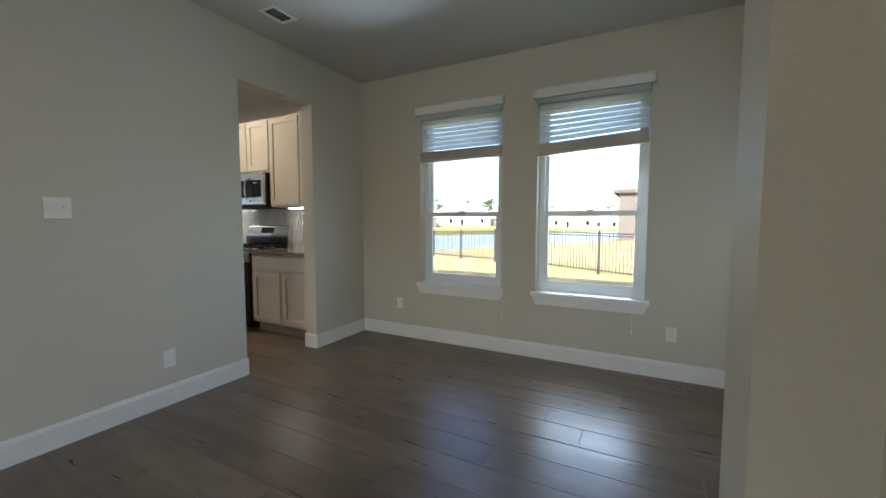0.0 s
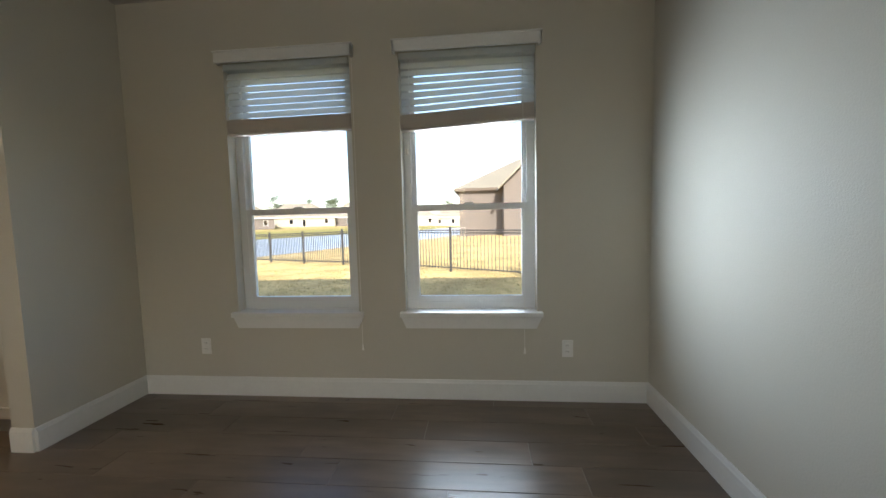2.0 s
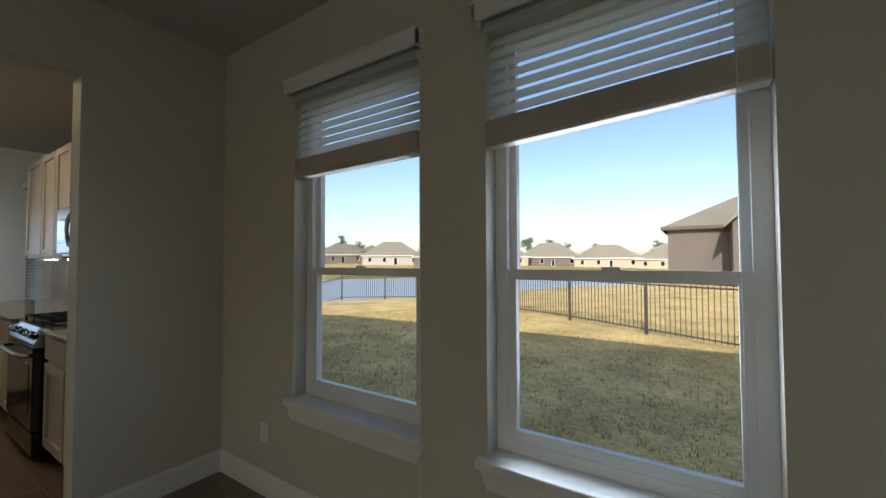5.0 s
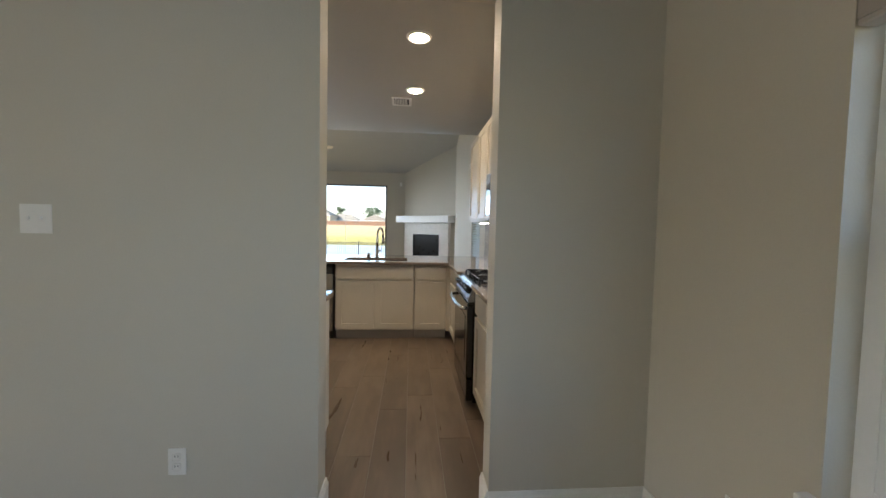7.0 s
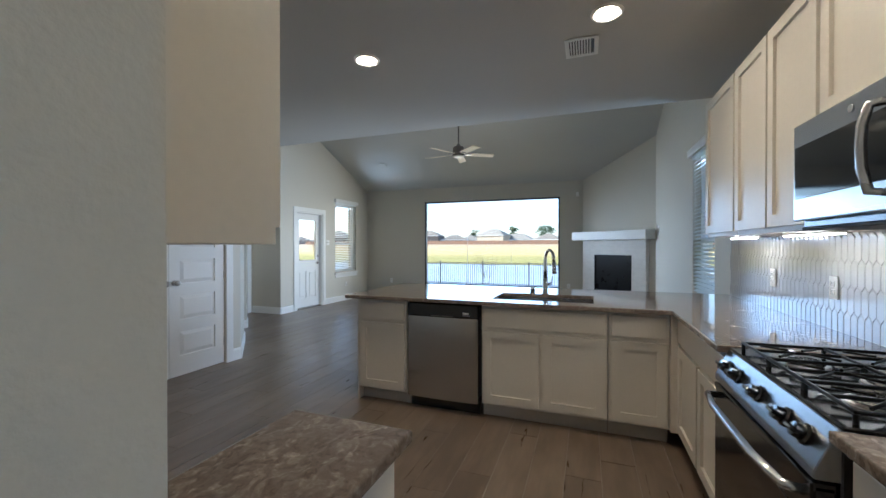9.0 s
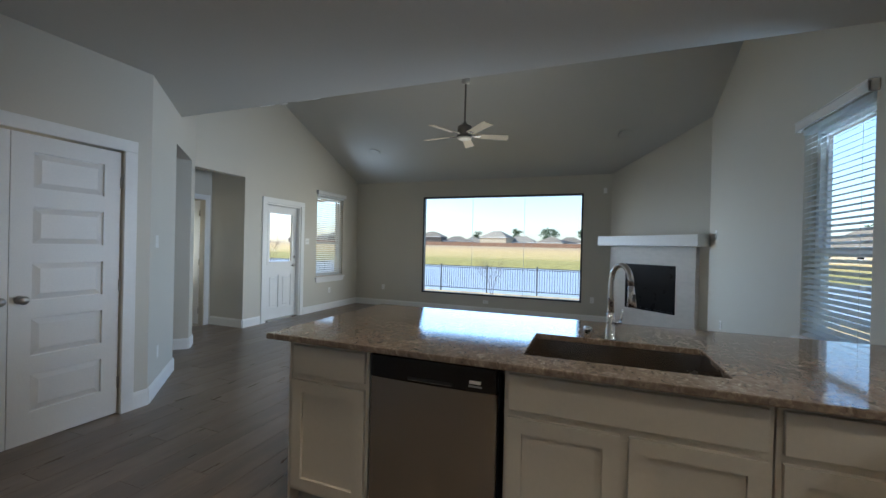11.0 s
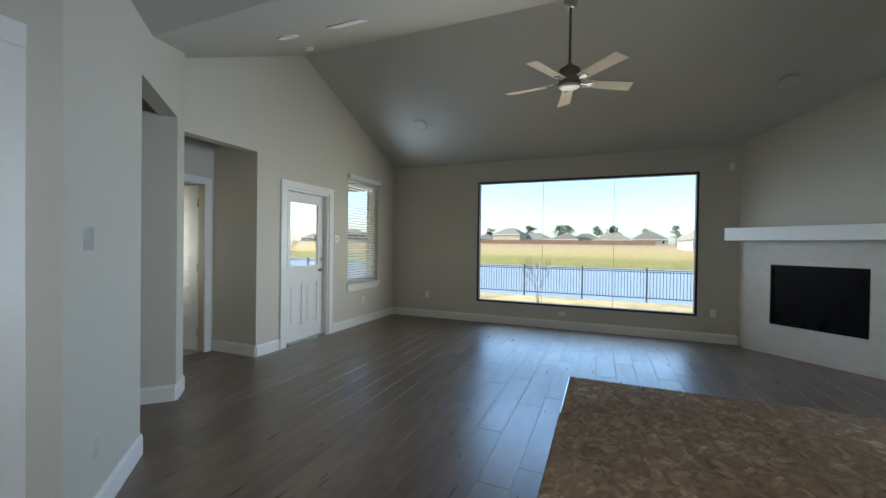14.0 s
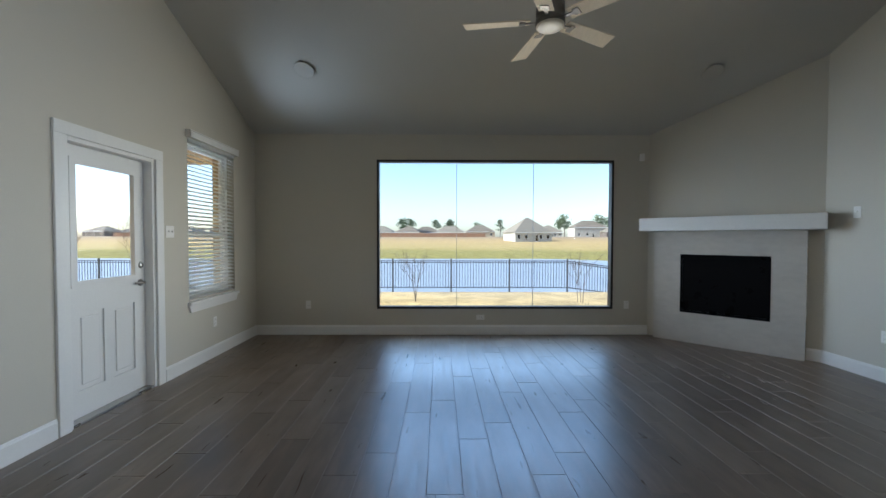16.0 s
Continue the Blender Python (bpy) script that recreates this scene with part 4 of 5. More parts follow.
# sink bowl under the counter
s = bmesh.new()
o, i_ = [(SX[0] - 0.012, SY[0] - 0.012), (SX[1] + 0.012, SY[0] - 0.012), (SX[1] + 0.012, SY[1] + 0.012), (SX[0] - 0.012, SY[1] + 0.012)], 0.004
rings = []
for inset, z in ((0.0, 0.884), (i_, 0.884), (0.012, 0.70), (0.045, 0.672)):
    rings.append([s.verts.new((x + (inset if x < -5.5 else -inset), y + (inset if y < 2.9 else -inset), z)) for x, y in o])
for a, b in zip(rings, rings[1:]):
    for k in range(4):
        s.faces.new((a[k], a[(k + 1) % 4], b[(k + 1) % 4], b[k]))
s.faces.new(rings[-1])
sk = empty("sink", label="undermount brushed stainless single-bowl sink", category="sink")
bowl = part("bowl", s, SINK, sk)
part("drain", lathe([(0.045, 0.001), (0.045, 0.004), (0.03, 0.004), (0.028, 0.001), (0.0, 0.001)], (-5.62, 2.89, 0.672)), CHROME, sk, "round steel drain", True)

fa = empty("faucet", (-5.81, 2.875, 0.915), 38, label="chrome pull-down kitchen faucet with side lever", category="faucet")
part("base", lathe([(0.027, 0), (0.027, 0.006), (0.023, 0.012), (0.020, 0.09), (0.0175, 0.14)], sides=20), CHROME, fa, "", True)
arc = [(0, 0, 0.13), (0, 0, 0.22), (0, 0, 0.30)] + [(0.065 - 0.065 * math.cos(t), 0, 0.30 + 0.085 * math.sin(t)) for t in [math.pi * k / 12 for k in range(1, 12)]] + [(0.131, 0, 0.285)]
part("spout", sweep(arc, [0.0175, 0.0155, 0.014] + [0.0135] * 12, 14), CHROME, fa, "", True)
part("spray_head", sweep([(0.131, 0, 0.287), (0.134, 0, 0.25), (0.139, 0, 0.19), (0.140, 0, 0.185)], [0.0145, 0.0165, 0.021, 0.017], 14), CHROME, fa, "", True)
part("spray_button", box(0.146, 0.158, -0.006, 0.006, 0.215, 0.25, 0.003), SLOT, fa)
hd = tube((0, 0.0, 0.085), (0.0, 0.062, 0.088), 0.013, 0.012, 14)
sweep([(0, 0.058, 0.088), (0.002, 0.066, 0.11), (0.004, 0.07, 0.155)], [0.008, 0.006, 0.005], bm=hd)
part("lever", hd, CHROME, fa, "", True)
tagged(part("soap_cap", lathe([(0.021, 0), (0.021, 0.05), (0.019, 0.055), (0.0, 0.056)], (-5.82, 2.765, 0.915)), CHROME, smooth=True), "short round chrome air-gap cap on the counter", "air gap")

# dishwasher
dw = empty("dishwasher", label="stainless steel dishwasher with black control strip", category="dishwasher")
dw.matrix_basis = pen(1.822)
part("body", box(0.004, 0.606, 0.03, 0.58, 0.10, 0.882), BLACK, dw)
sd, n = bmesh.new(), 14
bow = [(0.008 + 0.594 * k / n, -0.004 - 0.010 * (1 - (2 * k / n - 1) ** 2)) for k in range(n + 1)]
lo, hi = ([sd.verts.new((x, y, z)) for x, y in bow] for z in (0.105, 0.765))
for k in range(n):
    sd.faces.new((lo[k], lo[k + 1], hi[k + 1], hi[k]))
for z in (0.105, 0.765):
    sd.faces.new([sd.verts.new(p) for p in [(x, y, z) for x, y in bow] + [(0.602, 0.03, z), (0.008, 0.03, z)]])
for x in (0.008, 0.602):
    sd.faces.new([sd.verts.new(p) for p in ((x, -0.004, 0.105), (x, 0.03, 0.105), (x, 0.03, 0.765), (x, -0.004, 0.765))])
part("door", sd, STEEL, dw, "brushed stainless door", True)
cp = part("control_panel", box(0.008, 0.602, -0.016, 0.03, 0.768, 0.872, 0.006, None, 2), BLACK, dw, "black control strip")
part("pull_recess", box(0.20, 0.41, -0.0168, -0.0155, 0.775, 0.790, 0.0004), SLOT, cp)
part("pull_lip", box(0.205, 0.405, -0.0182, -0.0167, 0.7755, 0.778), STEEL, cp)
part("maker_mark", box(0.485, 0.535, -0.0175, -0.0165, 0.800, 0.814), PLASTIC, cp)
part("maker_mark", box(0.482, 0.54, -0.0175, -0.0165, 0.786, 0.794), MARK, cp)
part("toe_panel", box(0.008, 0.602, 0.07, 0.085, 0.0, 0.10), BLACK, dw, "black toe panel")

# range
rg = empty("gas_range", (-4.225, 3.745, 0), 0, label="stainless and black freestanding gas range", category="range")
part("body", box(0.0, 0.765, 0.03, 0.63, 0.03, 0.90, 0.004), BLACK, rg)
part("oven_door", box(0.006, 0.759, -0.022, 0.028, 0.215, 0.765, 0.008, None, 2), BLACK, rg, "black glass oven door")
part("door_glass", box(0.10, 0.665, -0.0245, -0.0215, 0.32, 0.66, 0.001), SCREEN, rg)
part("trim_strip", box(0.006, 0.759, -0.024, 0.028, 0.745, 0.768, 0.005, None, 2), BLACK, rg, "black door cap")
part("handle", sweep([(0.05, -0.02, 0.725), (0.06, -0.06, 0.728), (0.20, -0.078, 0.73), (0.565, -0.078, 0.73), (0.705, -0.06, 0.728), (0.715, -0.02, 0.725)], 0.013, 12), STEELH, rg, "stainless bar handle", True)
part("drawer", box(0.006, 0.759, -0.018, 0.028, 0.045, 0.205, 0.008, None, 2), BLACK, rg, "black storage drawer")
cpb = bmesh.new()
pr = [(-0.02, 0.775), (-0.02, 0.80), (0.028, 0.905), (0.06, 0.905), (0.06, 0.775)]
q = [[cpb.verts.new((x, y, z)) for y, z in pr] for x in (0.003, 0.762)]
cpb.faces.new(q[0]), cpb.faces.new(q[1])
for k in range(5):
    cpb.faces.new((q[0][k], q[0][(k + 1) % 5], q[1][(k + 1) % 5], q[1][k]))
bmesh.ops.bevel(cpb, geom=cpb.edges[:], offset=0.003, segments=1, affect="EDGES")
panel = part("control_panel", cpb, PANELSTEEL, rg, "stainless control panel")
for x in (0.09, 0.20, 0.3825, 0.565, 0.675):
    kn = lathe([(0.028, 0), (0.028, 0.004), (0.021, 0.008), (0.019, 0.03), (0.0, 0.031)], sides=18)
    box(-0.019, 0.019, -0.005, 0.005, 0.028, 0.042, 0.002, kn)
    part("knob", kn, BLACK, panel, "black control knob", False).matrix_basis = pose(x, 0.0, 0.85, 66)
ck = box(0.0, 0.765, 0.03, 0.63, 0.90, 0.912, 0.004)
part("cooktop", ck, BLACK, rg, "black enamel cooktop")
for x, y, r in ((0.19, 0.20, 0.045), (0.19, 0.45, 0.038), (0.575, 0.20, 0.05), (0.575, 0.45, 0.036), (0.3825, 0.325, 0.04)):
    bn = part("burner", lathe([(r + 0.012, 0.912), (r + 0.01, 0.924), (r, 0.926), (r * 0.96, 0.930), (0.0, 0.931)], (x, y, 0), 20), BURNER, rg, "round burner cap", True)
    part("burner_ring", lathe([(r + 0.026, 0.9125), (r + 0.024, 0.918), (r + 0.011, 0.919)], (x, y, 0), 20), NICKEL, bn)
for x0 in (0.03, 0.2675, 0.505):
    gr = bmesh.new()
    x1 = x0 + 0.23
    for a, b in (((x0, 0.07), (x1, 0.07)), ((x0, 0.58), (x1, 0.58)), ((x0, 0.07), (x0, 0.58)), ((x1, 0.07), (x1, 0.58)), ((x0, 0.325), (x1, 0.325)), (((x0 + x1) / 2, 0.07), ((x0 + x1) / 2, 0.58))):
        box(min(a[0], b[0]) - 0.005, max(a[0], b[0]) + 0.005, min(a[1], b[1]) - 0.005, max(a[1], b[1]) + 0.005, 0.934, 0.945, 0.003, gr)
    for cy in (0.20, 0.45):
        for ang in (45, 135, 225, 315):
            cx = (x0 + x1) / 2
            e = (cx + 0.115 * math.cos(radians(ang)) * 1.0, cy + 0.12 * math.sin(radians(ang)))
            sweep([(cx + 0.03 * math.cos(radians(ang)), cy + 0.03 * math.sin(radians(ang)), 0.944), (e[0], e[1], 0.941)], 0.005, 6, gr)
    for fx in (x0, x1):
        for fy in (0.07, 0.58, 0.325):
            tube((fx, fy, 0.912), (fx, fy, 0.936), 0.007, sides=8, bm=gr)
    part("grate", gr, IRON, rg, "cast-iron grate")
bg = bmesh.new()
pr = [(0.555, 0.905), (0.575, 1.0), (0.565, 1.075), (0.60, 1.17), (0.63, 1.185), (0.64, 1.185), (0.64, 0.905)]
q = [[bg.verts.new((x, y, z)) for y, z in pr] for x in (0.0, 0.765)]
bg.faces.new(q[0]), bg.faces.new(q[1])
for k in range(len(pr)):
    bg.faces.new((q[0][k], q[0][(k + 1) % 7], q[1][(k + 1) % 7], q[1][k]))
guard = part("backguard", bg, STEELH, rg, "stainless backguard")
part("backguard_base", box(0.002, 0.763, 0.545, 0.572, 0.905, 1.045, 0.004), BLACK, guard, "black lower backguard")
part("display", box(-0.11, 0.11, -0.003, 0.003, -0.035, 0.035, 0.002), DISPLAY, guard, "black clock display").matrix_basis = pose(0.3825, 0.578, 1.122, -20)

# microwave
mw = empty("microwave", (-4.225, 3.985, 0), 0, label="stainless over-the-range microwave with black window", category="microwave")
part("body", box(0.0, 0.76, 0.035, 0.40, 1.405, 1.802, 0.004), BLACK, mw)
dr = part("door", box(0.0, 0.76, 0.0, 0.034, 1.43, 1.802, 0.006, None, 2), STEELH, mw, "stainless door")
part("window", box(0.022, 0.725, -0.004, 0.002, 1.515, 1.715, 0.002), SCREEN, dr, "black glass window")
part("keypad", box(0.565, 0.715, -0.0055, -0.003, 1.525, 1.705, 0.001), DISPLAY, dr, "black key panel")
part("handle", sweep([(0.535, 0.0, 1.478), (0.52, -0.040, 1.484), (0.515, -0.052, 1.55), (0.515, -0.055, 1.61), (0.515, -0.052, 1.67), (0.52, -0.040, 1.722), (0.535, 0.0, 1.728)], 0.013, 12), STEELH, dr, "curved bar handle", True)
part("maker_mark", lathe([(0.012, 0), (0.012, 0.002), (0.0, 0.002)], sides=16), MARK, dr).matrix_basis = pose(0.36, -0.001, 1.76, 90)
part("display_line", box(0.585, 0.66, -0.0065, -0.0056, 1.68, 1.686), PLASTIC, dr)
part("vent_grille", box(0.02, 0.74, 0.02, 0.38, 1.394, 1.406, 0.003), SLOT, mw, "dark underside grille")

# ---- living room fixtures ----
fp = empty("fireplace", (-11.0, 3.60, 0), 45, label="pale stone fireplace surround with black gas firebox", category="fireplace")
# local x runs along the diagonal, local -y faces the room
FB = (-0.325, 0.60, 0.395, 1.16)
sur = wall_mesh((-0.645, 0), (0.905, 0), 0.095, 0, 1.48, [(FB[0] + 0.645, FB[1] + 0.645, FB[2], FB[3])])
part("surround", sur, STONE, fp, "pale veined stone slab surround")
fbm = bmesh.new()
box(FB[0], FB[1], 0.30, 0.32, FB[2], FB[3], 0, fbm)
box(FB[0], FB[1], 0.02, 0.32, FB[2] - 0.0, FB[2] + 0.01, 0, fbm)
box(FB[0], FB[1], 0.02, 0.32, FB[3] - 0.01, FB[3], 0, fbm)
box(FB[0], FB[0] + 0.01, 0.02, 0.32, FB[2], FB[3], 0, fbm)
box(FB[1] - 0.01, FB[1], 0.02, 0.32, FB[2], FB[3], 0, fbm)
fbx = part("firebox", fbm, FRAMEBLK, fp, "black metal firebox")
part("firebox_frame", wall_mesh((FB[0], -0.004), (FB[1], -0.004), 0.03, FB[2], FB[3], [(0.025, FB[1] - FB[0] - 0.025, FB[2] + 0.03, FB[3] - 0.05)]), FIREGLASS, fbx)
gp = part("firebox_glass", box(FB[0] + 0.02, FB[1] - 0.02, 0.012, 0.016, FB[2] + 0.02, FB[3] - 0.03), FIREGLASS, fbx, "dark reflective glass front")
tagged(part("mantel_shelf", box(-0.78, 1.06, -0.205, 0.07, 1.468, 1.64, 0.006, None, 2), TRIM), "white painted box mantel shelf above the firebox", "mantel").matrix_basis = pose(-11.0, 3.60, 0, 0, 0, 45)

fan = empty("ceiling_fan", (-9.09, 1.01, 0), 0, label="five-blade ceiling fan with pale blades and opal light", category="ceiling fan")
part("canopy", lathe([(0.066, 3.90), (0.066, 3.80), (0.06, 3.775), (0.02, 3.765), (0.0, 3.765)], sides=24), NICKEL, fan, "satin nickel canopy", True)
part("downrod", tube((0, 0, 3.13), (0, 0, 3.78), 0.0135, sides=14), DARKBRONZE, fan, "dark metal downrod", True)
part("motor", lathe([(0.03, 3.20), (0.045, 3.17), (0.085, 3.155), (0.105, 3.14), (0.108, 3.06), (0.095, 3.03), (0.11, 3.02), (0.112, 2.985), (0.10, 2.98)], sides=28), DARKBRONZE, fan, "dark brushed motor housing", True)
part("light_lens", lathe([(0.104, 2.985), (0.104, 2.972), (0.09, 2.962), (0.05, 2.957), (0.0, 2.956)], sides=28), FANLENS, fan, "cream opal light lens", True)
for k in range(5):
    ang = 46 + 72 * k
    bl = box(0.15, 0.645, -0.072, 0.072, -0.004, 0.004, 0.002)
    for v in bl.verts:
        t_ = (v.co.x - 0.15) / 0.495
        v.co.y *= 0.80 + 0.22 * t_
        if v.co.x > 0.5 and v.co.y > 0:
            v.co.x += 0.02
    b_ = part("blade", bl, BLADE, fan, "pale wood-tone blade")
    b_.matrix_basis = pose(0, 0, 3.015, 0, 0, ang) @ pose(0, 0, 0, -12)
    ir = box(0.09, 0.20, -0.016, 0.016, -0.011, -0.004, 0.002)
    box(0.185, 0.235, -0.035, 0.035, -0.011, -0.004, 0.003, ir)
    part("blade_iron", ir, DARKBRONZE, b_, "dark metal blade bracket")


def outlet(place, kind="outlet", label="white duplex wall outlet", double=False):
    """Wall plate in a frame whose wall is y = 0 and whose room is y < 0, centred on the origin."""
    w = 0.058 if double else 0.036
    o_ = empty("wall_outlet" if kind == "outlet" else "light_switch", label=label, category="outlet" if kind == "outlet" else "switch")
    o_.matrix_basis = place
    pl = part("plate", box(-w, w, -0.006, 0, -0.0575, 0.0575, 0.003, None, 2), PLASTIC, o_)
    if kind == "outlet":
        for z in (-0.021, 0.021):
            r_ = part("receptacle", box(-0.0165, 0.0165, -0.0085, -0.005, z - 0.0145, z + 0.0145, 0.004, None, 2), PLASTIC, pl)
            for x in (-0.006, 0.006):
                part("slot", box(x - 0.001, x + 0.001, -0.009, -0.0083, z - 0.001, z + 0.008), SLOT, r_)
    elif kind == "toggle":
        for x in ((-0.023, 0.023) if double else (0,)):
            part("toggle", box(x - 0.005, x + 0.005, -0.018, -0.005, -0.004, 0.012, 0.002), PLASTIC, pl)
    else:
        for x in ((-0.023, 0.023) if double else (0,)):
            part("rocker", box(x - 0.0165, x + 0.0165, -0.009, -0.005, -0.033, 0.033, 0.002), PLASTIC, pl)
    return o_


for x in (-1.862, 0.67):
    outlet(pose(x, NORTH, 0.357))
outlet(pose(PART_D, 2.353, 0.315, 0, 0, 90))
outlet(pose(PART_D, 1.84, 1.31, 0, 0, 90), "toggle", "white wall switch plate", True)
for x, k in ((-5.475, "outlet"), (-4.795, "outlet"), (-3.1, "outlet")):
    outlet(pose(x, 4.379, 1.125), k, "white outlet on the tiled backsplash")
outlet(pose(-5.98, -0.825, 1.36, 0, 0, -135 + 180), "toggle", "white double wall switch plate", True)
outlet(pose(-6.045, -0.89, 0.36, 0, 0, -135 + 180))
outlet(pose(-9.85, SOUTH, 1.42, 0, 0, 180), "toggle", "white double wall switch beside the back door", True)
outlet(pose(-10.58, SOUTH, 0.40, 0, 0, 180))
for y in (-1.685, 2.83):
    outlet(pose(WEST, y, 0.425, 0, 0, 90))
outlet(pose(WEST, 0.75, 0.245, 0, 0, 90) @ pose(0, 0, 0, 0, 90, 0), "outlet", "white wall outlet below the picture window")
outlet(pose(-10.0, NORTH, 1.635), "toggle", "white wall switch plate beside the mantel")
outlet(pose(-9.72, NORTH, 0.43))
tagged(part("alarm_sensor", box(-0.03, 0.03, -0.045, 0, -0.05, 0.05, 0.008, None, 2), PLASTIC), "small white alarm sensor high on the wall", "alarm sensor").matrix_basis = pose(WEST, 3.02, 2.51, 0, 0, 90)


def can_light(x, y, z=CEILING, slope=0.0, lit=True):
    c = empty("recessed_light", (0, 0, 0), label="lit round recessed ceiling light" if lit else "unlit round recessed ceiling light", category="ceiling light", group="recessed lights")
    c.matrix_basis = pose(x, y, z, 0, slope, 0)
    part("trim_ring", lathe([(0.095, 0.0), (0.095, -0.006), (0.088, -0.014), (0.080, -0.014), (0.063, -0.004), (0.062, 0.0)], sides=28), PLASTIC, c, "", True)
    part("lens", lathe([(0.0635, 0.0), (0.063, -0.005), (0.0, -0.005)], sides=28), LAMP if lit else PLASTIC, c, "glowing warm lens" if lit else "white lens")
    return c


for x, y in ((-3.70, 3.345), (-4.84, 3.328), (-4.86, 1.656)):
    can_light(x, y)
NEAR = math.degrees(math.atan2(RIDGE_Z - CEILING, EDGE - RIDGE_X))
FAR = -math.degrees(math.atan2(RIDGE_Z - CEILING - 0.04, RIDGE_X - WEST))


def near_z(x):
    return CEILING + (EDGE - x) * (RIDGE_Z - CEILING) / (EDGE - RIDGE_X)


def far_z(x):
    return CEILING + 0.04 + (x - WEST) * (RIDGE_Z - CEILING - 0.04) / (RIDGE_X - WEST)


can_light(-7.68, -1.31, near_z(-7.68), NEAR, False)


def vent(x, y, wx, wy, place=None):
    v = empty("air_vent", label="white louvred ceiling air vent", category="air vent", group="ceiling vents")
    v.matrix_basis = place or pose(x, y, CEILING)
    part("backing", box(-wx / 2 + 0.01, wx / 2 - 0.01, -wy / 2 + 0.01, wy / 2 - 0.01, -0.002, 0.0), SLOT, v)
    fr_ = bmesh.new()
    for a in ((-wx / 2, wx / 2, -wy / 2, -wy / 2 + 0.028), (-wx / 2, wx / 2, wy / 2 - 0.028, wy / 2), (-wx / 2, -wx / 2 + 0.028, -wy / 2 + 0.028, wy / 2 - 0.028), (wx / 2 - 0.028, wx / 2, -wy / 2 + 0.028, wy / 2 - 0.028)):
        box(*a, -0.010, 0.0, 0.003, fr_)
    part("frame", fr_, PLASTIC, v)
    n_ = int((wy - 0.06) / 0.018)
    for i in range(n_):
        part("louvre", box(-wx / 2 + 0.03, wx / 2 - 0.03, -0.006, 0.006, -0.001, 0.001), PLASTIC, v).matrix_basis = pose(0, -wy / 2 + 0.04 + i * 0.018, -0.008, 38)
    return v


vent(-5.215, 3.18, 0.27, 0.22)
vent(-1.955, 2.99, 0.16, 0.22)
vent(0, 0, 0.16, 0.32, pose(-7.72, -0.70, near_z(-7.72), 0, NEAR, 0))
tagged(part("smoke_detector", lathe([(0.06, 0.0), (0.06, -0.018), (0.052, -0.03), (0.02, -0.034), (0.0, -0.034)], sides=24), PLASTIC, smooth=True), "round white smoke detector on the sloped ceiling", "smoke detector").matrix_basis = pose(-8.50, -1.81, near_z(-8.50), 0, NEAR, 0)
for y in (-1.36, 3.27):
    sp = empty("ceiling_speaker", label="round white flush ceiling speaker", category="speaker", group="ceiling speakers")
    sp.matrix_basis = pose(-10.537, y, far_z(-10.537), 0, FAR, 0)
    part("rim", lathe([(0.11, 0.0), (0.11, -0.0025), (0.10, -0.004), (0.097, -0.002)], sides=28), CEIL, sp, "", True)
    part("grille", lathe([(0.098, 0.0), (0.098, -0.002), (0.0, -0.0025)], sides=28), CEIL, sp)

# ---- outside ----
def ground_z(x, y):
    q = max(-0.87 * x + 0.5 * y - 4, -x - 3.6)
    def lin(a, b, u, v):
        return u + (v - u) * min(1, max(0, (q - a) / (b - a)))
    z = lin(6, 17, -0.25, -0.58) + lin(17.5, 21, 0, -1.9) + lin(56, 62, 0, 1.15) + lin(62, 95, 0, 0.9) + lin(95, 190, 0, 3.0)
    if q < 16:
        z += 0.35 * min(1, max(0, (y - 16) / 20))
    return z


def axis(a, b):
    out, v = [], 0.0
    step = 1.5
    while v < b:
        out.append(v)
        step = min(step * 1.09, 220)
        v += step
    return sorted({-u + 0.0 for u in out if u < -a} | set(out))


gx = [v - 8 for v in axis(-2400, 2400)]
gy = [v + 4 for v in axis(-2400, 2400)]
vs = [(x, y, ground_z(x, y)) for y in gy for x in gx]
nx = len(gx)
fs = [(j * nx + i, j * nx + i + 1, (j + 1) * nx + i + 1, (j + 1) * nx + i) for j in range(len(gy) - 1) for i in range(nx - 1)]
me = bpy.data.meshes.new("ground")
me.from_pydata(vs, [], fs)
me.materials.append(GROUND)
for f_ in me.polygons:
    f_.use_smooth = True
tagged(new("ground", me), "dry golden lawn and grassy banks", "ground", kind="structure")

# tufts of dry grass on the lawn outside the dining room
GRASS = material("dry_grass_blades", (0.46, 0.37, 0.16), 0.9, vary=0.35, scale=0.8, fine=9, spec=0.1)
rg_ = random.Random(21)
gv, gf_ = [], []
for i in range(9000):
    x, y = rg_.uniform(-9, 4), 4.9 + 11 * rg_.random() ** 1.5
    z = ground_z(x, y)
    for k in range(4):
        a, ln, lean = rg_.uniform(0, math.tau), rg_.uniform(0.03, 0.085), rg_.uniform(0.2, 0.9)
        bx, by = x + rg_.gauss(0, 0.03), y + rg_.gauss(0, 0.03)
        wx, wy = -math.sin(a) * 0.007, math.cos(a) * 0.007
        n0_ = len(gv)
        gv += [(bx - wx, by - wy, z - 0.01), (bx + wx, by + wy, z - 0.01), (bx + math.cos(a) * ln * lean, by + math.sin(a) * ln * lean, z + ln * (1 - 0.4 * lean))]
        gf_.append((n0_, n0_ + 1, n0_ + 2))
me = bpy.data.meshes.new("grass")
me.from_pydata(gv, [], gf_)
me.materials.append(GRASS)
tagged(new("grass", me), "clumpy dry golden grass on the lawn outside", "grass", kind="stuff")

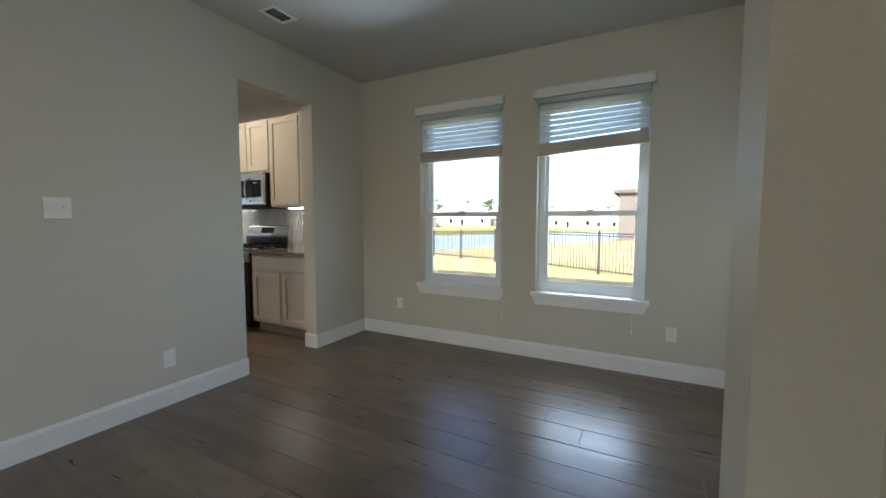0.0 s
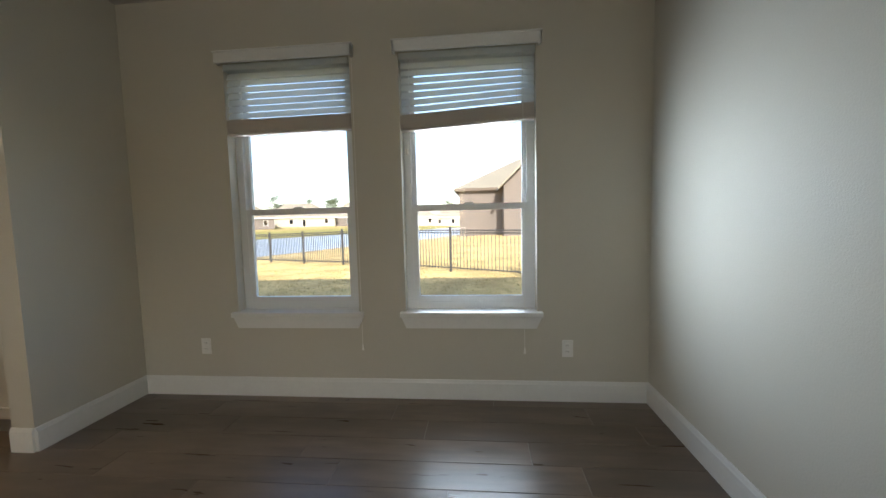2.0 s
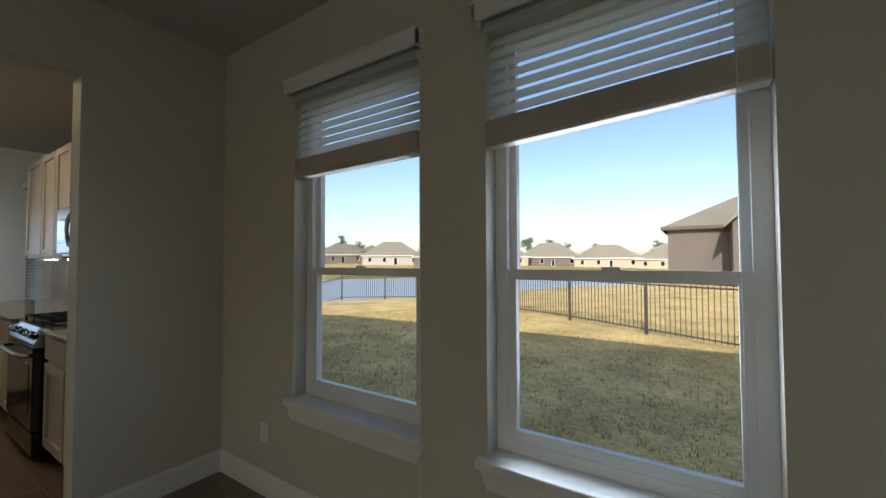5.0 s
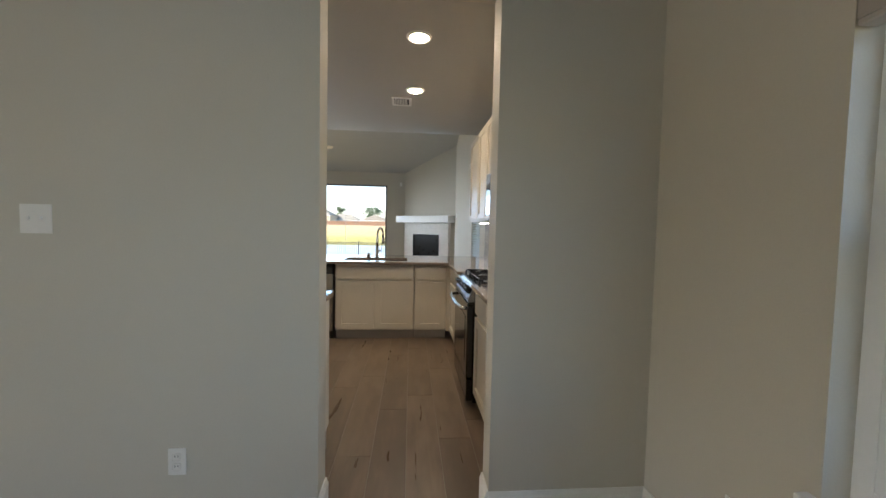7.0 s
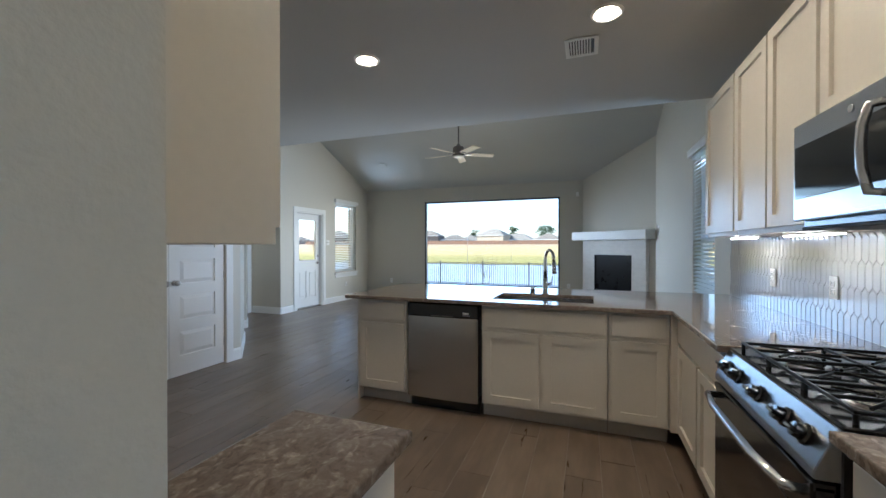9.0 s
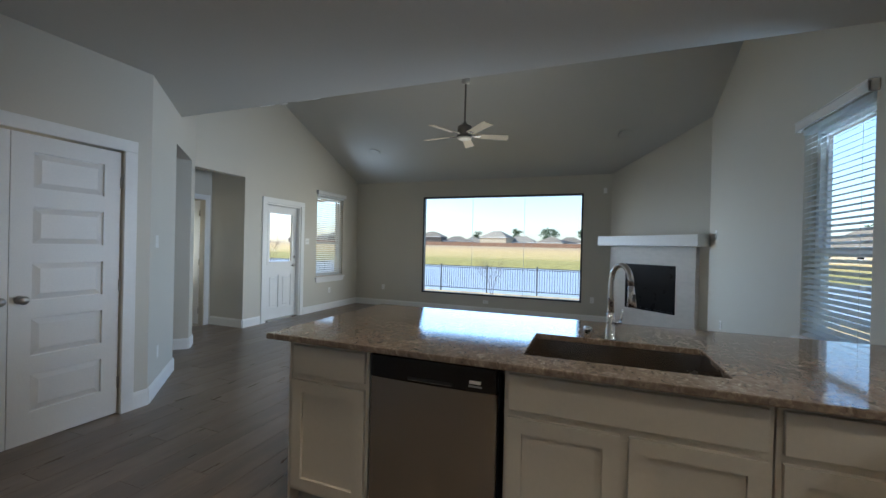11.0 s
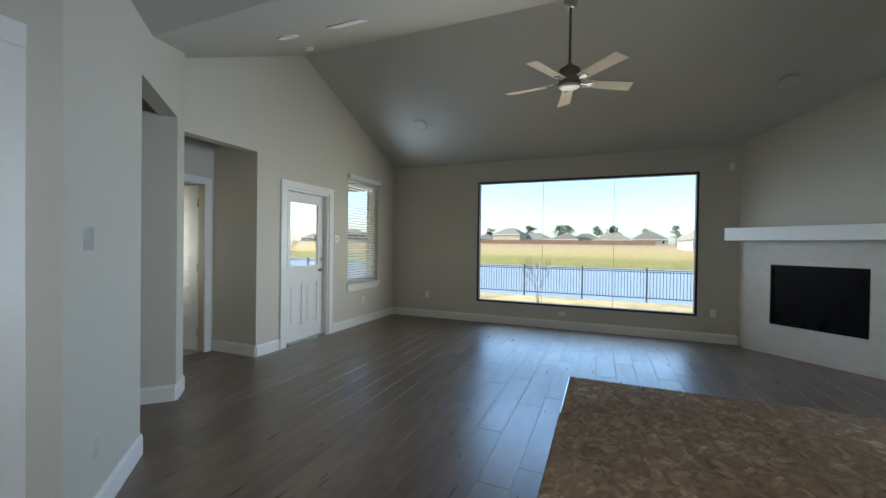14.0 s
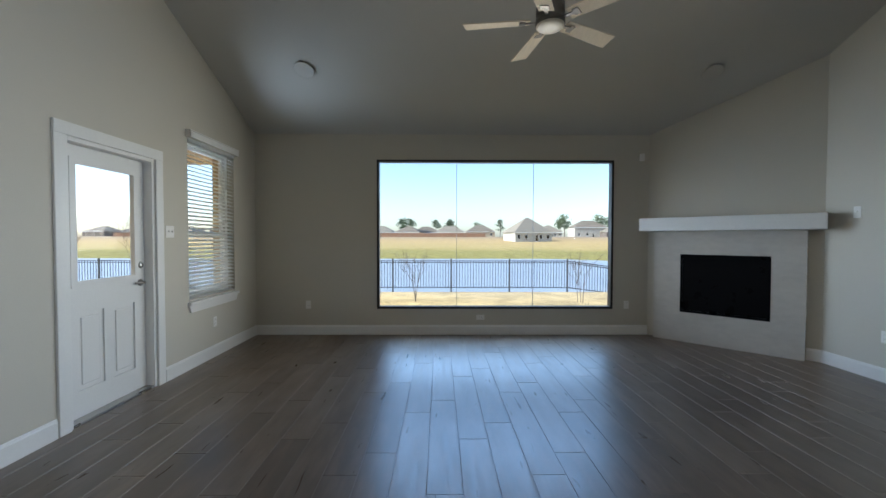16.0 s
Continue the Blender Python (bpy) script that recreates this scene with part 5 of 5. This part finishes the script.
wb = bmesh.new()
cs = [Vector((x, y, 0)) for x, y in ((-100, -220), (60, -220), (60, 240), (-100, 240))]
wb.faces.new([wb.verts.new((c.x, c.y, -1.62)) for c in cs])
tagged(part("water", wb, WATER), "calm blue retention pond behind the fence", "water", kind="structure")


def fence(line):
    f_ = empty("fence", label="black iron picket fence along the pond", category="fence", kind="structure")
    picket = mesh_of("picket", box(-0.008, 0.008, -0.008, 0.008, 0.07, 1.17), FENCEMAT)
    post = mesh_of("post", box(-0.028, 0.028, -0.028, 0.028, -0.3, 1.24, 0.004), FENCEMAT)
    count, rest = 0, bmesh.new()
    for a, b in zip(line, line[1:]):
        a, b = Vector(a), Vector(b)
        d_ = (b - a).normalized()
        ln = (b - a).length
        spans = max(1, round(ln / 2.2))
        for i in range(spans + 1):
            p = a + d_ * (ln * i / spans)
            o_ = new("post", post)
            o_.parent, o_.matrix_basis = f_, pose(p.x, p.y, ground_z(p.x, p.y), 0, 0, math.degrees(math.atan2(d_.y, d_.x)))
        for i in range(spans):
            p, r_ = a + d_ * (ln * i / spans), a + d_ * (ln * (i + 1) / spans)
            zp, zr = ground_z(p.x, p.y), ground_z(r_.x, r_.y)
            for h in (0.12, 1.08, 1.15):
                part("rail", sweep([(p.x, p.y, zp + h), (r_.x, r_.y, zr + h)], 0.016, 4), FENCEMAT, f_)
            m_ = int((r_ - p).length / 0.105)
            for k in range(1, m_):
                c = p + (r_ - p) * (k / m_)
                z = zp + (zr - zp) * k / m_
                near = (-10 < c.x < 3 and c.y > 9) or (c.x < -20 and -4 < c.y < 6)
                if near and count < 290:
                    o_ = new("picket", picket)
                    o_.parent, o_.matrix_basis = f_, pose(c.x, c.y, z)
                    count += 1
                else:
                    box(c.x - 0.008, c.x + 0.008, c.y - 0.008, c.y + 0.008, z + 0.07, z + 1.17, 0, rest)
    return f_, rest


fe, rest = fence([(9.0, 6.8), (-10.4, 18.2), (-21.2, 14.2), (-21.2, -22.0), (-6, -24)])
tagged(part("picket_row", rest, FENCEMAT, fe), kind="stuff")


def brick_house(x, y, w, d_, h, rise, rot, wallmat, label, n_win=4, roofmat=None):
    """A one-storey house with a hip roof; its long front faces local -y."""
    z = min(ground_z(x, y), ground_z(x + 3, y), ground_z(x, y - 3)) - 0.1
    hs = empty("house", label=label, category="house", group="houses across the pond")
    hs.matrix_basis = pose(x, y, z, 0, 0, rot)
    holes = []
    for i in range(n_win):
        c = w * (i + 0.5) / n_win
        holes.append((c - 0.55, c + 0.55, 0.9, 2.3))
    if n_win > 2:
        c = w * 0.5
        holes[n_win // 2] = (c + 0.6, c + 1.6, 0.05, 2.2)
    part("wall", wall_mesh((-w / 2, -d_ / 2), (w / 2, -d_ / 2), 0.25, 0, h, holes), wallmat, hs)
    part("wall", box(-w / 2, w / 2, d_ / 2 - 0.25, d_ / 2, 0, h), wallmat, hs)
    for s_ in (-1, 1):
        part("wall", box(s_ * w / 2 - 0.125 - s_ * 0.125, s_ * w / 2 + 0.125 - s_ * 0.125, -d_ / 2 + 0.25, d_ / 2 - 0.25, 0, h), wallmat, hs)
    for a, b, c, e in holes:
        wd = part("window", box(a - w / 2, b - w / 2, -d_ / 2 + 0.14, -d_ / 2 + 0.17, c, e), SCREEN, hs, "dark window pane")
        part("frame", wall_mesh((a - w / 2, -d_ / 2 + 0.08), (b - w / 2, -d_ / 2 + 0.08), 0.06, c, e, [(0.08, b - a - 0.08, c + 0.08, e - 0.08)]), TRIM, wd)
    rf = bmesh.new()
    ov = 0.5
    x_, y_ = w / 2 + ov, d_ / 2 + ov
    r_ = max(0.5, x_ - y_)
    e = [rf.verts.new(p) for p in ((-x_, -y_, h), (x_, -y_, h), (x_, y_, h), (-x_, y_, h))]
    u = [rf.verts.new(p) for p in ((-r_, 0, h + rise), (r_, 0, h + rise))]
    rf.faces.new((e[0], e[1], u[1], u[0])), rf.faces.new((e[2], e[3], u[0], u[1])), rf.faces.new((e[1], e[2], u[1])), rf.faces.new((e[3], e[0], u[0])), rf.faces.new(e)
    part("roof", rf, roofmat or ROOF, hs, "hip shingle roof")
    part("fascia", wall_mesh((-x_, -y_), (x_, -y_), 0.04, h - 0.2, h + 0.02), TRIM, hs)
    return hs


STUCCO = material("pale_house_wall", (0.42, 0.40, 0.34), 0.85, vary=0.08, scale=0.6, fine=5)
ROOF2 = material("tan_shingle", (0.24, 0.21, 0.155), 0.9, vary=0.15, scale=0.8, fine=5)
GREYWALL = material("grey_lap_siding", (0.26, 0.25, 0.25), 0.8, vary=0.05, scale=0.5, fine=3)

# neighbour on the same bank: hip roof with a gabled wing towards the lawn
nb = empty("neighbour_house", (-1.4, 31.6, -0.1), 0, label="brown brick neighbour house with tan hip roof and gabled wing", category="house")
EAVE = 3.5
part("wall", box(0, 14, 0, 10, -0.4, EAVE), BRICKW, nb)
part("wing_wall", box(3.2, 9.6, -2.4, 0.0, -0.4, EAVE), BRICKW, nb)
rf = bmesh.new()
e = [rf.verts.new(p) for p in ((-0.35, -0.35, EAVE), (14.35, -0.35, EAVE), (14.35, 10.35, EAVE), (-0.35, 10.35, EAVE))]
u = [rf.verts.new(p) for p in ((4.9, 5.0, EAVE + 2.75), (9.1, 5.0, EAVE + 2.75))]
for q in ((e[0], e[1], u[1], u[0]), (e[2], e[3], u[0], u[1]), (e[1], e[2], u[1]), (e[3], e[0], u[0]), tuple(e)):
    rf.faces.new(q)
part("roof", rf, ROOF2, nb, "tan shingle hip roof")
part("fascia", wall_mesh((-0.37, -0.37), (3.0, -0.37), 0.03, EAVE - 0.18, EAVE + 0.03), BARK, nb, "dark fascia board")
part("fascia", wall_mesh((-0.37, 10.3), (-0.37, -0.37), 0.03, EAVE - 0.18, EAVE + 0.03), BARK, nb, "dark fascia board")
gb = bmesh.new()
q = [[gb.verts.new((x, y, z)) for x, z in ((3.2, EAVE), (6.4, EAVE + 3.1), (9.6, EAVE))] for y in (-2.4, -2.2)]
gb.faces.new(q[0]), gb.faces.new(q[1])
for k in range(3):
    gb.faces.new((q[0][k], q[0][(k + 1) % 3], q[1][(k + 1) % 3], q[1][k]))
part("gable", gb, BRICKW, nb, "brick gable wall")
for a, b in (((2.8, EAVE - 0.3), (6.4, EAVE + 3.2)), ((6.4, EAVE + 3.2), (10.0, EAVE - 0.3))):
    rf = bmesh.new()
    q = [[rf.verts.new((x, y, z + o)) for (x, z) in (a, b) for o in (0.0, 0.16)] for y in (-2.75, 4.6)]
    rf.faces.new([q[0][i] for i in (0, 1, 3, 2)]), rf.faces.new([q[1][i] for i in (0, 1, 3, 2)])
    for i, j in ((0, 1), (1, 3), (3, 2), (2, 0)):
        rf.faces.new((q[0][i], q[0][j], q[1][j], q[1][i]))
    part("wing_roof", rf, ROOF2, nb, "tan shingle gable roof")

rng = random.Random(4)
brick_house(-137, 29.5, 12.5, 11.5, 3.0, 5.0, 100, STUCCO, "pale house with a large tan hip roof across the pond", 5, ROOF2)
for i in range(30):
    yy = -190 + i * 14.2 + rng.uniform(-3, 3)
    xx = -228 - rng.uniform(0, 30) + 0.30 * max(0, yy)
    if abs(yy - 38) < 12:
        continue
    brick_house(xx, yy, rng.uniform(13, 19), 12, rng.choice((2.9, 2.9, 5.4)), rng.uniform(3.0, 4.4), 90 + rng.uniform(-14, 14), rng.choice((STUCCO, TANBRICK, BRICKW, STUCCO)), "distant suburban house with a shingle hip roof", rng.choice((3, 4, 5)), rng.choice((ROOF, ROOF2, ROOF2)))
for i in range(12):
    a = radians(62 - i * 7.4)
    dd = 122 + rng.uniform(-8, 14)
    brick_house(-dd * math.sin(a), dd * math.cos(a), rng.uniform(15, 20), 12, 2.9, rng.uniform(3.4, 4.8), math.degrees(a), rng.choice((TANBRICK, TANBRICK, BRICKW, STUCCO)), "distant suburban house with a shingle hip roof", 4, rng.choice((ROOF, ROOF2, ROOF2)))
# rust coloured board fence below the far houses
RUST = material("rust_board_fence", (0.33, 0.19, 0.11), 0.9, vary=0.2, scale=0.3, fine=3)
bf = empty("board_fence", label="rust-brown wooden board fence before the far houses", category="fence", kind="structure")
for i in range(46):
    y0 = -150 + i * 4.4
    if abs(y0 - 30) < 12:
        continue
    part("fence_panel", box(-187.1, -187.0, y0, y0 + 4.3, ground_z(-187, y0) - 0.2, ground_z(-187, y0) + 1.8), RUST, bf)


def clump_tree(x, y, h, r, seed, label):
    """Tapered trunk, limbs and a ragged crown of leaf cards in clumps."""
    rr = random.Random(seed)
    t = empty("tree", (x, y, ground_z(x, y) - 0.1), rr.uniform(0, 360), label=label, category="tree", group="distant trees")
    tr = sweep([(0, 0, 0), (0.1, 0.05, h * 0.4), (0.0, 0.1, h * 0.95)], [h * 0.022, h * 0.016, 0.03], 7)
    cr = bmesh.new()
    for i in range(16):
        z = h * rr.uniform(0.45, 0.98)
        rad = r * (1.15 - 0.6 * (z / h)) * rr.uniform(0.3, 1.0)
        a = rr.uniform(0, math.tau)
        c = Vector((rad * math.cos(a), rad * math.sin(a), z))
        sweep([(0, 0.05, z * 0.92), tuple(c)], [h * 0.006, 0.01], 4, tr)
        for k in range(34):
            p = c + Vector((rr.gauss(0, r * 0.20), rr.gauss(0, r * 0.20), rr.gauss(0, r * 0.13)))
            s_ = r * rr.uniform(0.05, 0.11)
            u = Vector((rr.gauss(0, 1), rr.gauss(0, 1), rr.gauss(0, 1))).normalized()
            v = u.orthogonal().normalized()
            cr.faces.new([cr.verts.new(p + s_ * w_) for w_ in (u, v, -u * 0.8, -v)])
    part("trunk", tr, BARK, t, "", True)
    part("crown", cr, LEAF, t, "ragged green crown")
    return t


for i in range(44):
    a = radians(104 - i * 2.9 + rng.uniform(-2, 2))
    dd = rng.uniform(235, 300)
    clump_tree(-dd * math.sin(a) + 0, dd * math.cos(a), rng.uniform(8, 14), rng.uniform(3.2, 5.0), i, "distant green tree behind the houses")


def sapling(x, y, h, seed):
    rr = random.Random(seed)
    t = empty("sapling", (x, y, ground_z(x, y)), 0, label="leafless young sapling with thin branches", category="tree", group="young trees")
    st = bmesh.new()

    def grow(p, d, ln, rad, depth):
        e = p + d * ln
        sweep([tuple(p), tuple(p + d * ln * 0.5 + Vector((rr.gauss(0, 0.02), rr.gauss(0, 0.02), 0))), tuple(e)], [rad, rad * 0.8, rad * 0.6], 5, st)
        if depth:
            for _ in range(3):
                nd = (d + Vector((rr.gauss(0, 0.45), rr.gauss(0, 0.45), rr.uniform(0.0, 0.3)))).normalized()
                grow(p + d * ln * rr.uniform(0.5, 1.0), nd, ln * rr.uniform(0.5, 0.75), rad * 0.55, depth - 1)

    for _ in range(3):
        grow(Vector((rr.uniform(-0.1, 0.1), rr.uniform(-0.1, 0.1), 0)), Vector((rr.gauss(0, 0.13), rr.gauss(0, 0.13), 1)).normalized(), h * 0.45, 0.010, 3)
    part("branches", st, BARK, t)
    return t


sapling(-17.6, -0.55, 1.9, 3)
sapling(-17.4, 4.3, 1.9, 7)
sapling(-14.5, -6.4, 3.2, 9)
sapling(-15.4, -9.0, 3.0, 12)
TUFT = material("dark_shrub", (0.07, 0.075, 0.035), 0.9, vary=0.3)
for i, (x, y) in enumerate(((-15.2, -0.9), (-15.3, -0.35), (-15.0, 0.95), (-15.2, 2.3), (-15.1, 3.1), (-15.4, 3.75))):
    rr = random.Random(50 + i)
    sb = bmesh.new()
    for k in range(70):
        a, ln = rr.uniform(0, math.tau), rr.uniform(0.08, 0.26)
        d_ = Vector((math.cos(a) * 0.5, math.sin(a) * 0.5, rr.uniform(0.5, 1.1)))
        p = Vector((rr.gauss(0, 0.05), rr.gauss(0, 0.05), 0))
        e = p + d_ * ln
        s_ = Vector((-math.sin(a), math.cos(a), 0)) * 0.012
        sb.faces.new([sb.verts.new(v) for v in (p - s_ * 0.4, p + s_ * 0.4, (p + e) / 2 + s_, e, (p + e) / 2 - s_)])
    part_ = tagged(part("shrub", sb, TUFT), "small scrubby shrub in the planting bed", "shrub", "young shrubs")
    part_.matrix_basis = pose(x, y, ground_z(x, y))

# ---- floor planks and wall tiles ----
floor = tagged(part("floor", box(WEST - 0.15, 2.0, -4.75, NORTH + 0.02, -0.30, -0.002), GROUT), "dark grout bed under wood-look plank tiles", "floor", kind="structure")
PLW, PLL, GAP = 0.2, 1.21, 0.002


def plank_bm(x0, x1, y0, y1, bm=None):
    own = bmesh.new() if bm is None else bm
    e = 0.0012
    lo = [own.verts.new(p) for p in ((x0, y0, -0.002), (x1, y0, -0.002), (x1, y1, -0.002), (x0, y1, -0.002))]
    hi = [own.verts.new(p) for p in ((x0 + e, y0 + e, 0), (x1 - e, y0 + e, 0), (x1 - e, y1 - e, 0), (x0 + e, y1 - e, 0))]
    own.faces.new(hi)
    for k in range(4):
        own.faces.new((lo[k], lo[(k + 1) % 4], hi[(k + 1) % 4], hi[k]))
    return own


plank_mesh = mesh_of("plank", plank_bm(GAP / 2, PLL - GAP / 2, GAP / 2, PLW - GAP / 2), PLANK)
others, made, row = bmesh.new(), 0, 0
y = -4.7
while y < NORTH:
    x = WEST - 0.15 - (row % 3) * PLL / 3 - (0.17 if row % 2 else 0.0)
    while x < 1.9:
        a, b, c, e = max(x, WEST - 0.1), min(x + PLL, 1.95), y, min(y + PLW, NORTH + 0.015)
        cx, cy = (a + b) / 2, (c + e) / 2
        pantry = cy < -0.9 and cx > -5.3
        if not pantry and b > a + 0.01 and e > c + 0.01:
            full_ = b - a > PLL - 1e-6 and e - c > PLW - 1e-6
            seen_ = (cx > -2.3 and cy > 0.6 and cx < 1.2) or (cx < -3.0 and -2.4 < cy < 3.9 and not (-6.0 < cx < -5.3 and cy > 1.4))
            if full_ and seen_ and made < 300:
                o_ = new("plank", plank_mesh)
                o_.parent, o_.matrix_basis = floor, pose(x, y, 0)
                made += 1
            else:
                plank_bm(a + GAP / 2, b - GAP / 2, c + GAP / 2, e - GAP / 2, others)
        x += PLL
    y += PLW
    row += 1
tagged(part("plank_field", others, PLANK, floor), kind="stuff")
tagged(part("bath_floor", box(-8.34, -6.97, -4.58, -3.20, 0.001, 0.006), BATHTILE), "pale bathroom tile floor beyond the hall door", "floor", kind="structure")

back = tagged(part("backsplash", box(-6.33, PART_K - 0.002, 4.388, 4.3995, 0.915, 1.40), TILEGROUT), "grey glazed picket tile backsplash", "backsplash", kind="structure")
TW, TS, TP = 0.050, 0.098, 0.026


def picket_tile():
    own = bmesh.new()
    def ring(g, y):
        w, s_, p = TW / 2 - g, TS / 2 - g * 0.4, TS / 2 + TP - g
        return [own.verts.new(v) for v in ((-w, y, -s_), (0, y, -p), (w, y, -s_), (w, y, s_), (0, y, p), (-w, y, s_))]
    a, b, c = ring(0.0004, 0.0), ring(0.0004, -0.003), ring(0.0038, -0.0052)
    for u, v in ((a, b), (b, c)):
        for k in range(6):
            own.faces.new((u[k], u[(k + 1) % 6], v[(k + 1) % 6], v[k]))
    own.faces.new(c)
    return own


tile_mesh = mesh_of("tile", picket_tile(), TILE)
rest, made, row = bmesh.new(), 0, 0
z = 0.915 + 0.035
while z < 1.42:
    x = -6.30 + (TW / 2 if row % 2 else 0)
    while x < -2.50:
        lo_, hi_ = z - TS / 2 - TP, z + TS / 2 + TP
        inside = lo_ > 0.90 and hi_ < 1.412
        behind = -4.22 < x < -3.46 and z < 1.1
        if inside and not behind and made < 300:
            o_ = new("tile", tile_mesh)
            o_.parent, o_.matrix_basis = back, pose(x, 4.388, z)
            made += 1
        elif not behind:
            own = picket_tile()
            bmesh.ops.translate(own, vec=(x, 4.388, z), verts=own.verts[:])
            for v in own.verts:
                v.co.z = min(1.3995, max(0.9155, v.co.z))
            merge(rest, own)
        x += TW
    z += TS + TP
    row += 1
tagged(part("tile_field", rest, TILE, back), kind="stuff")
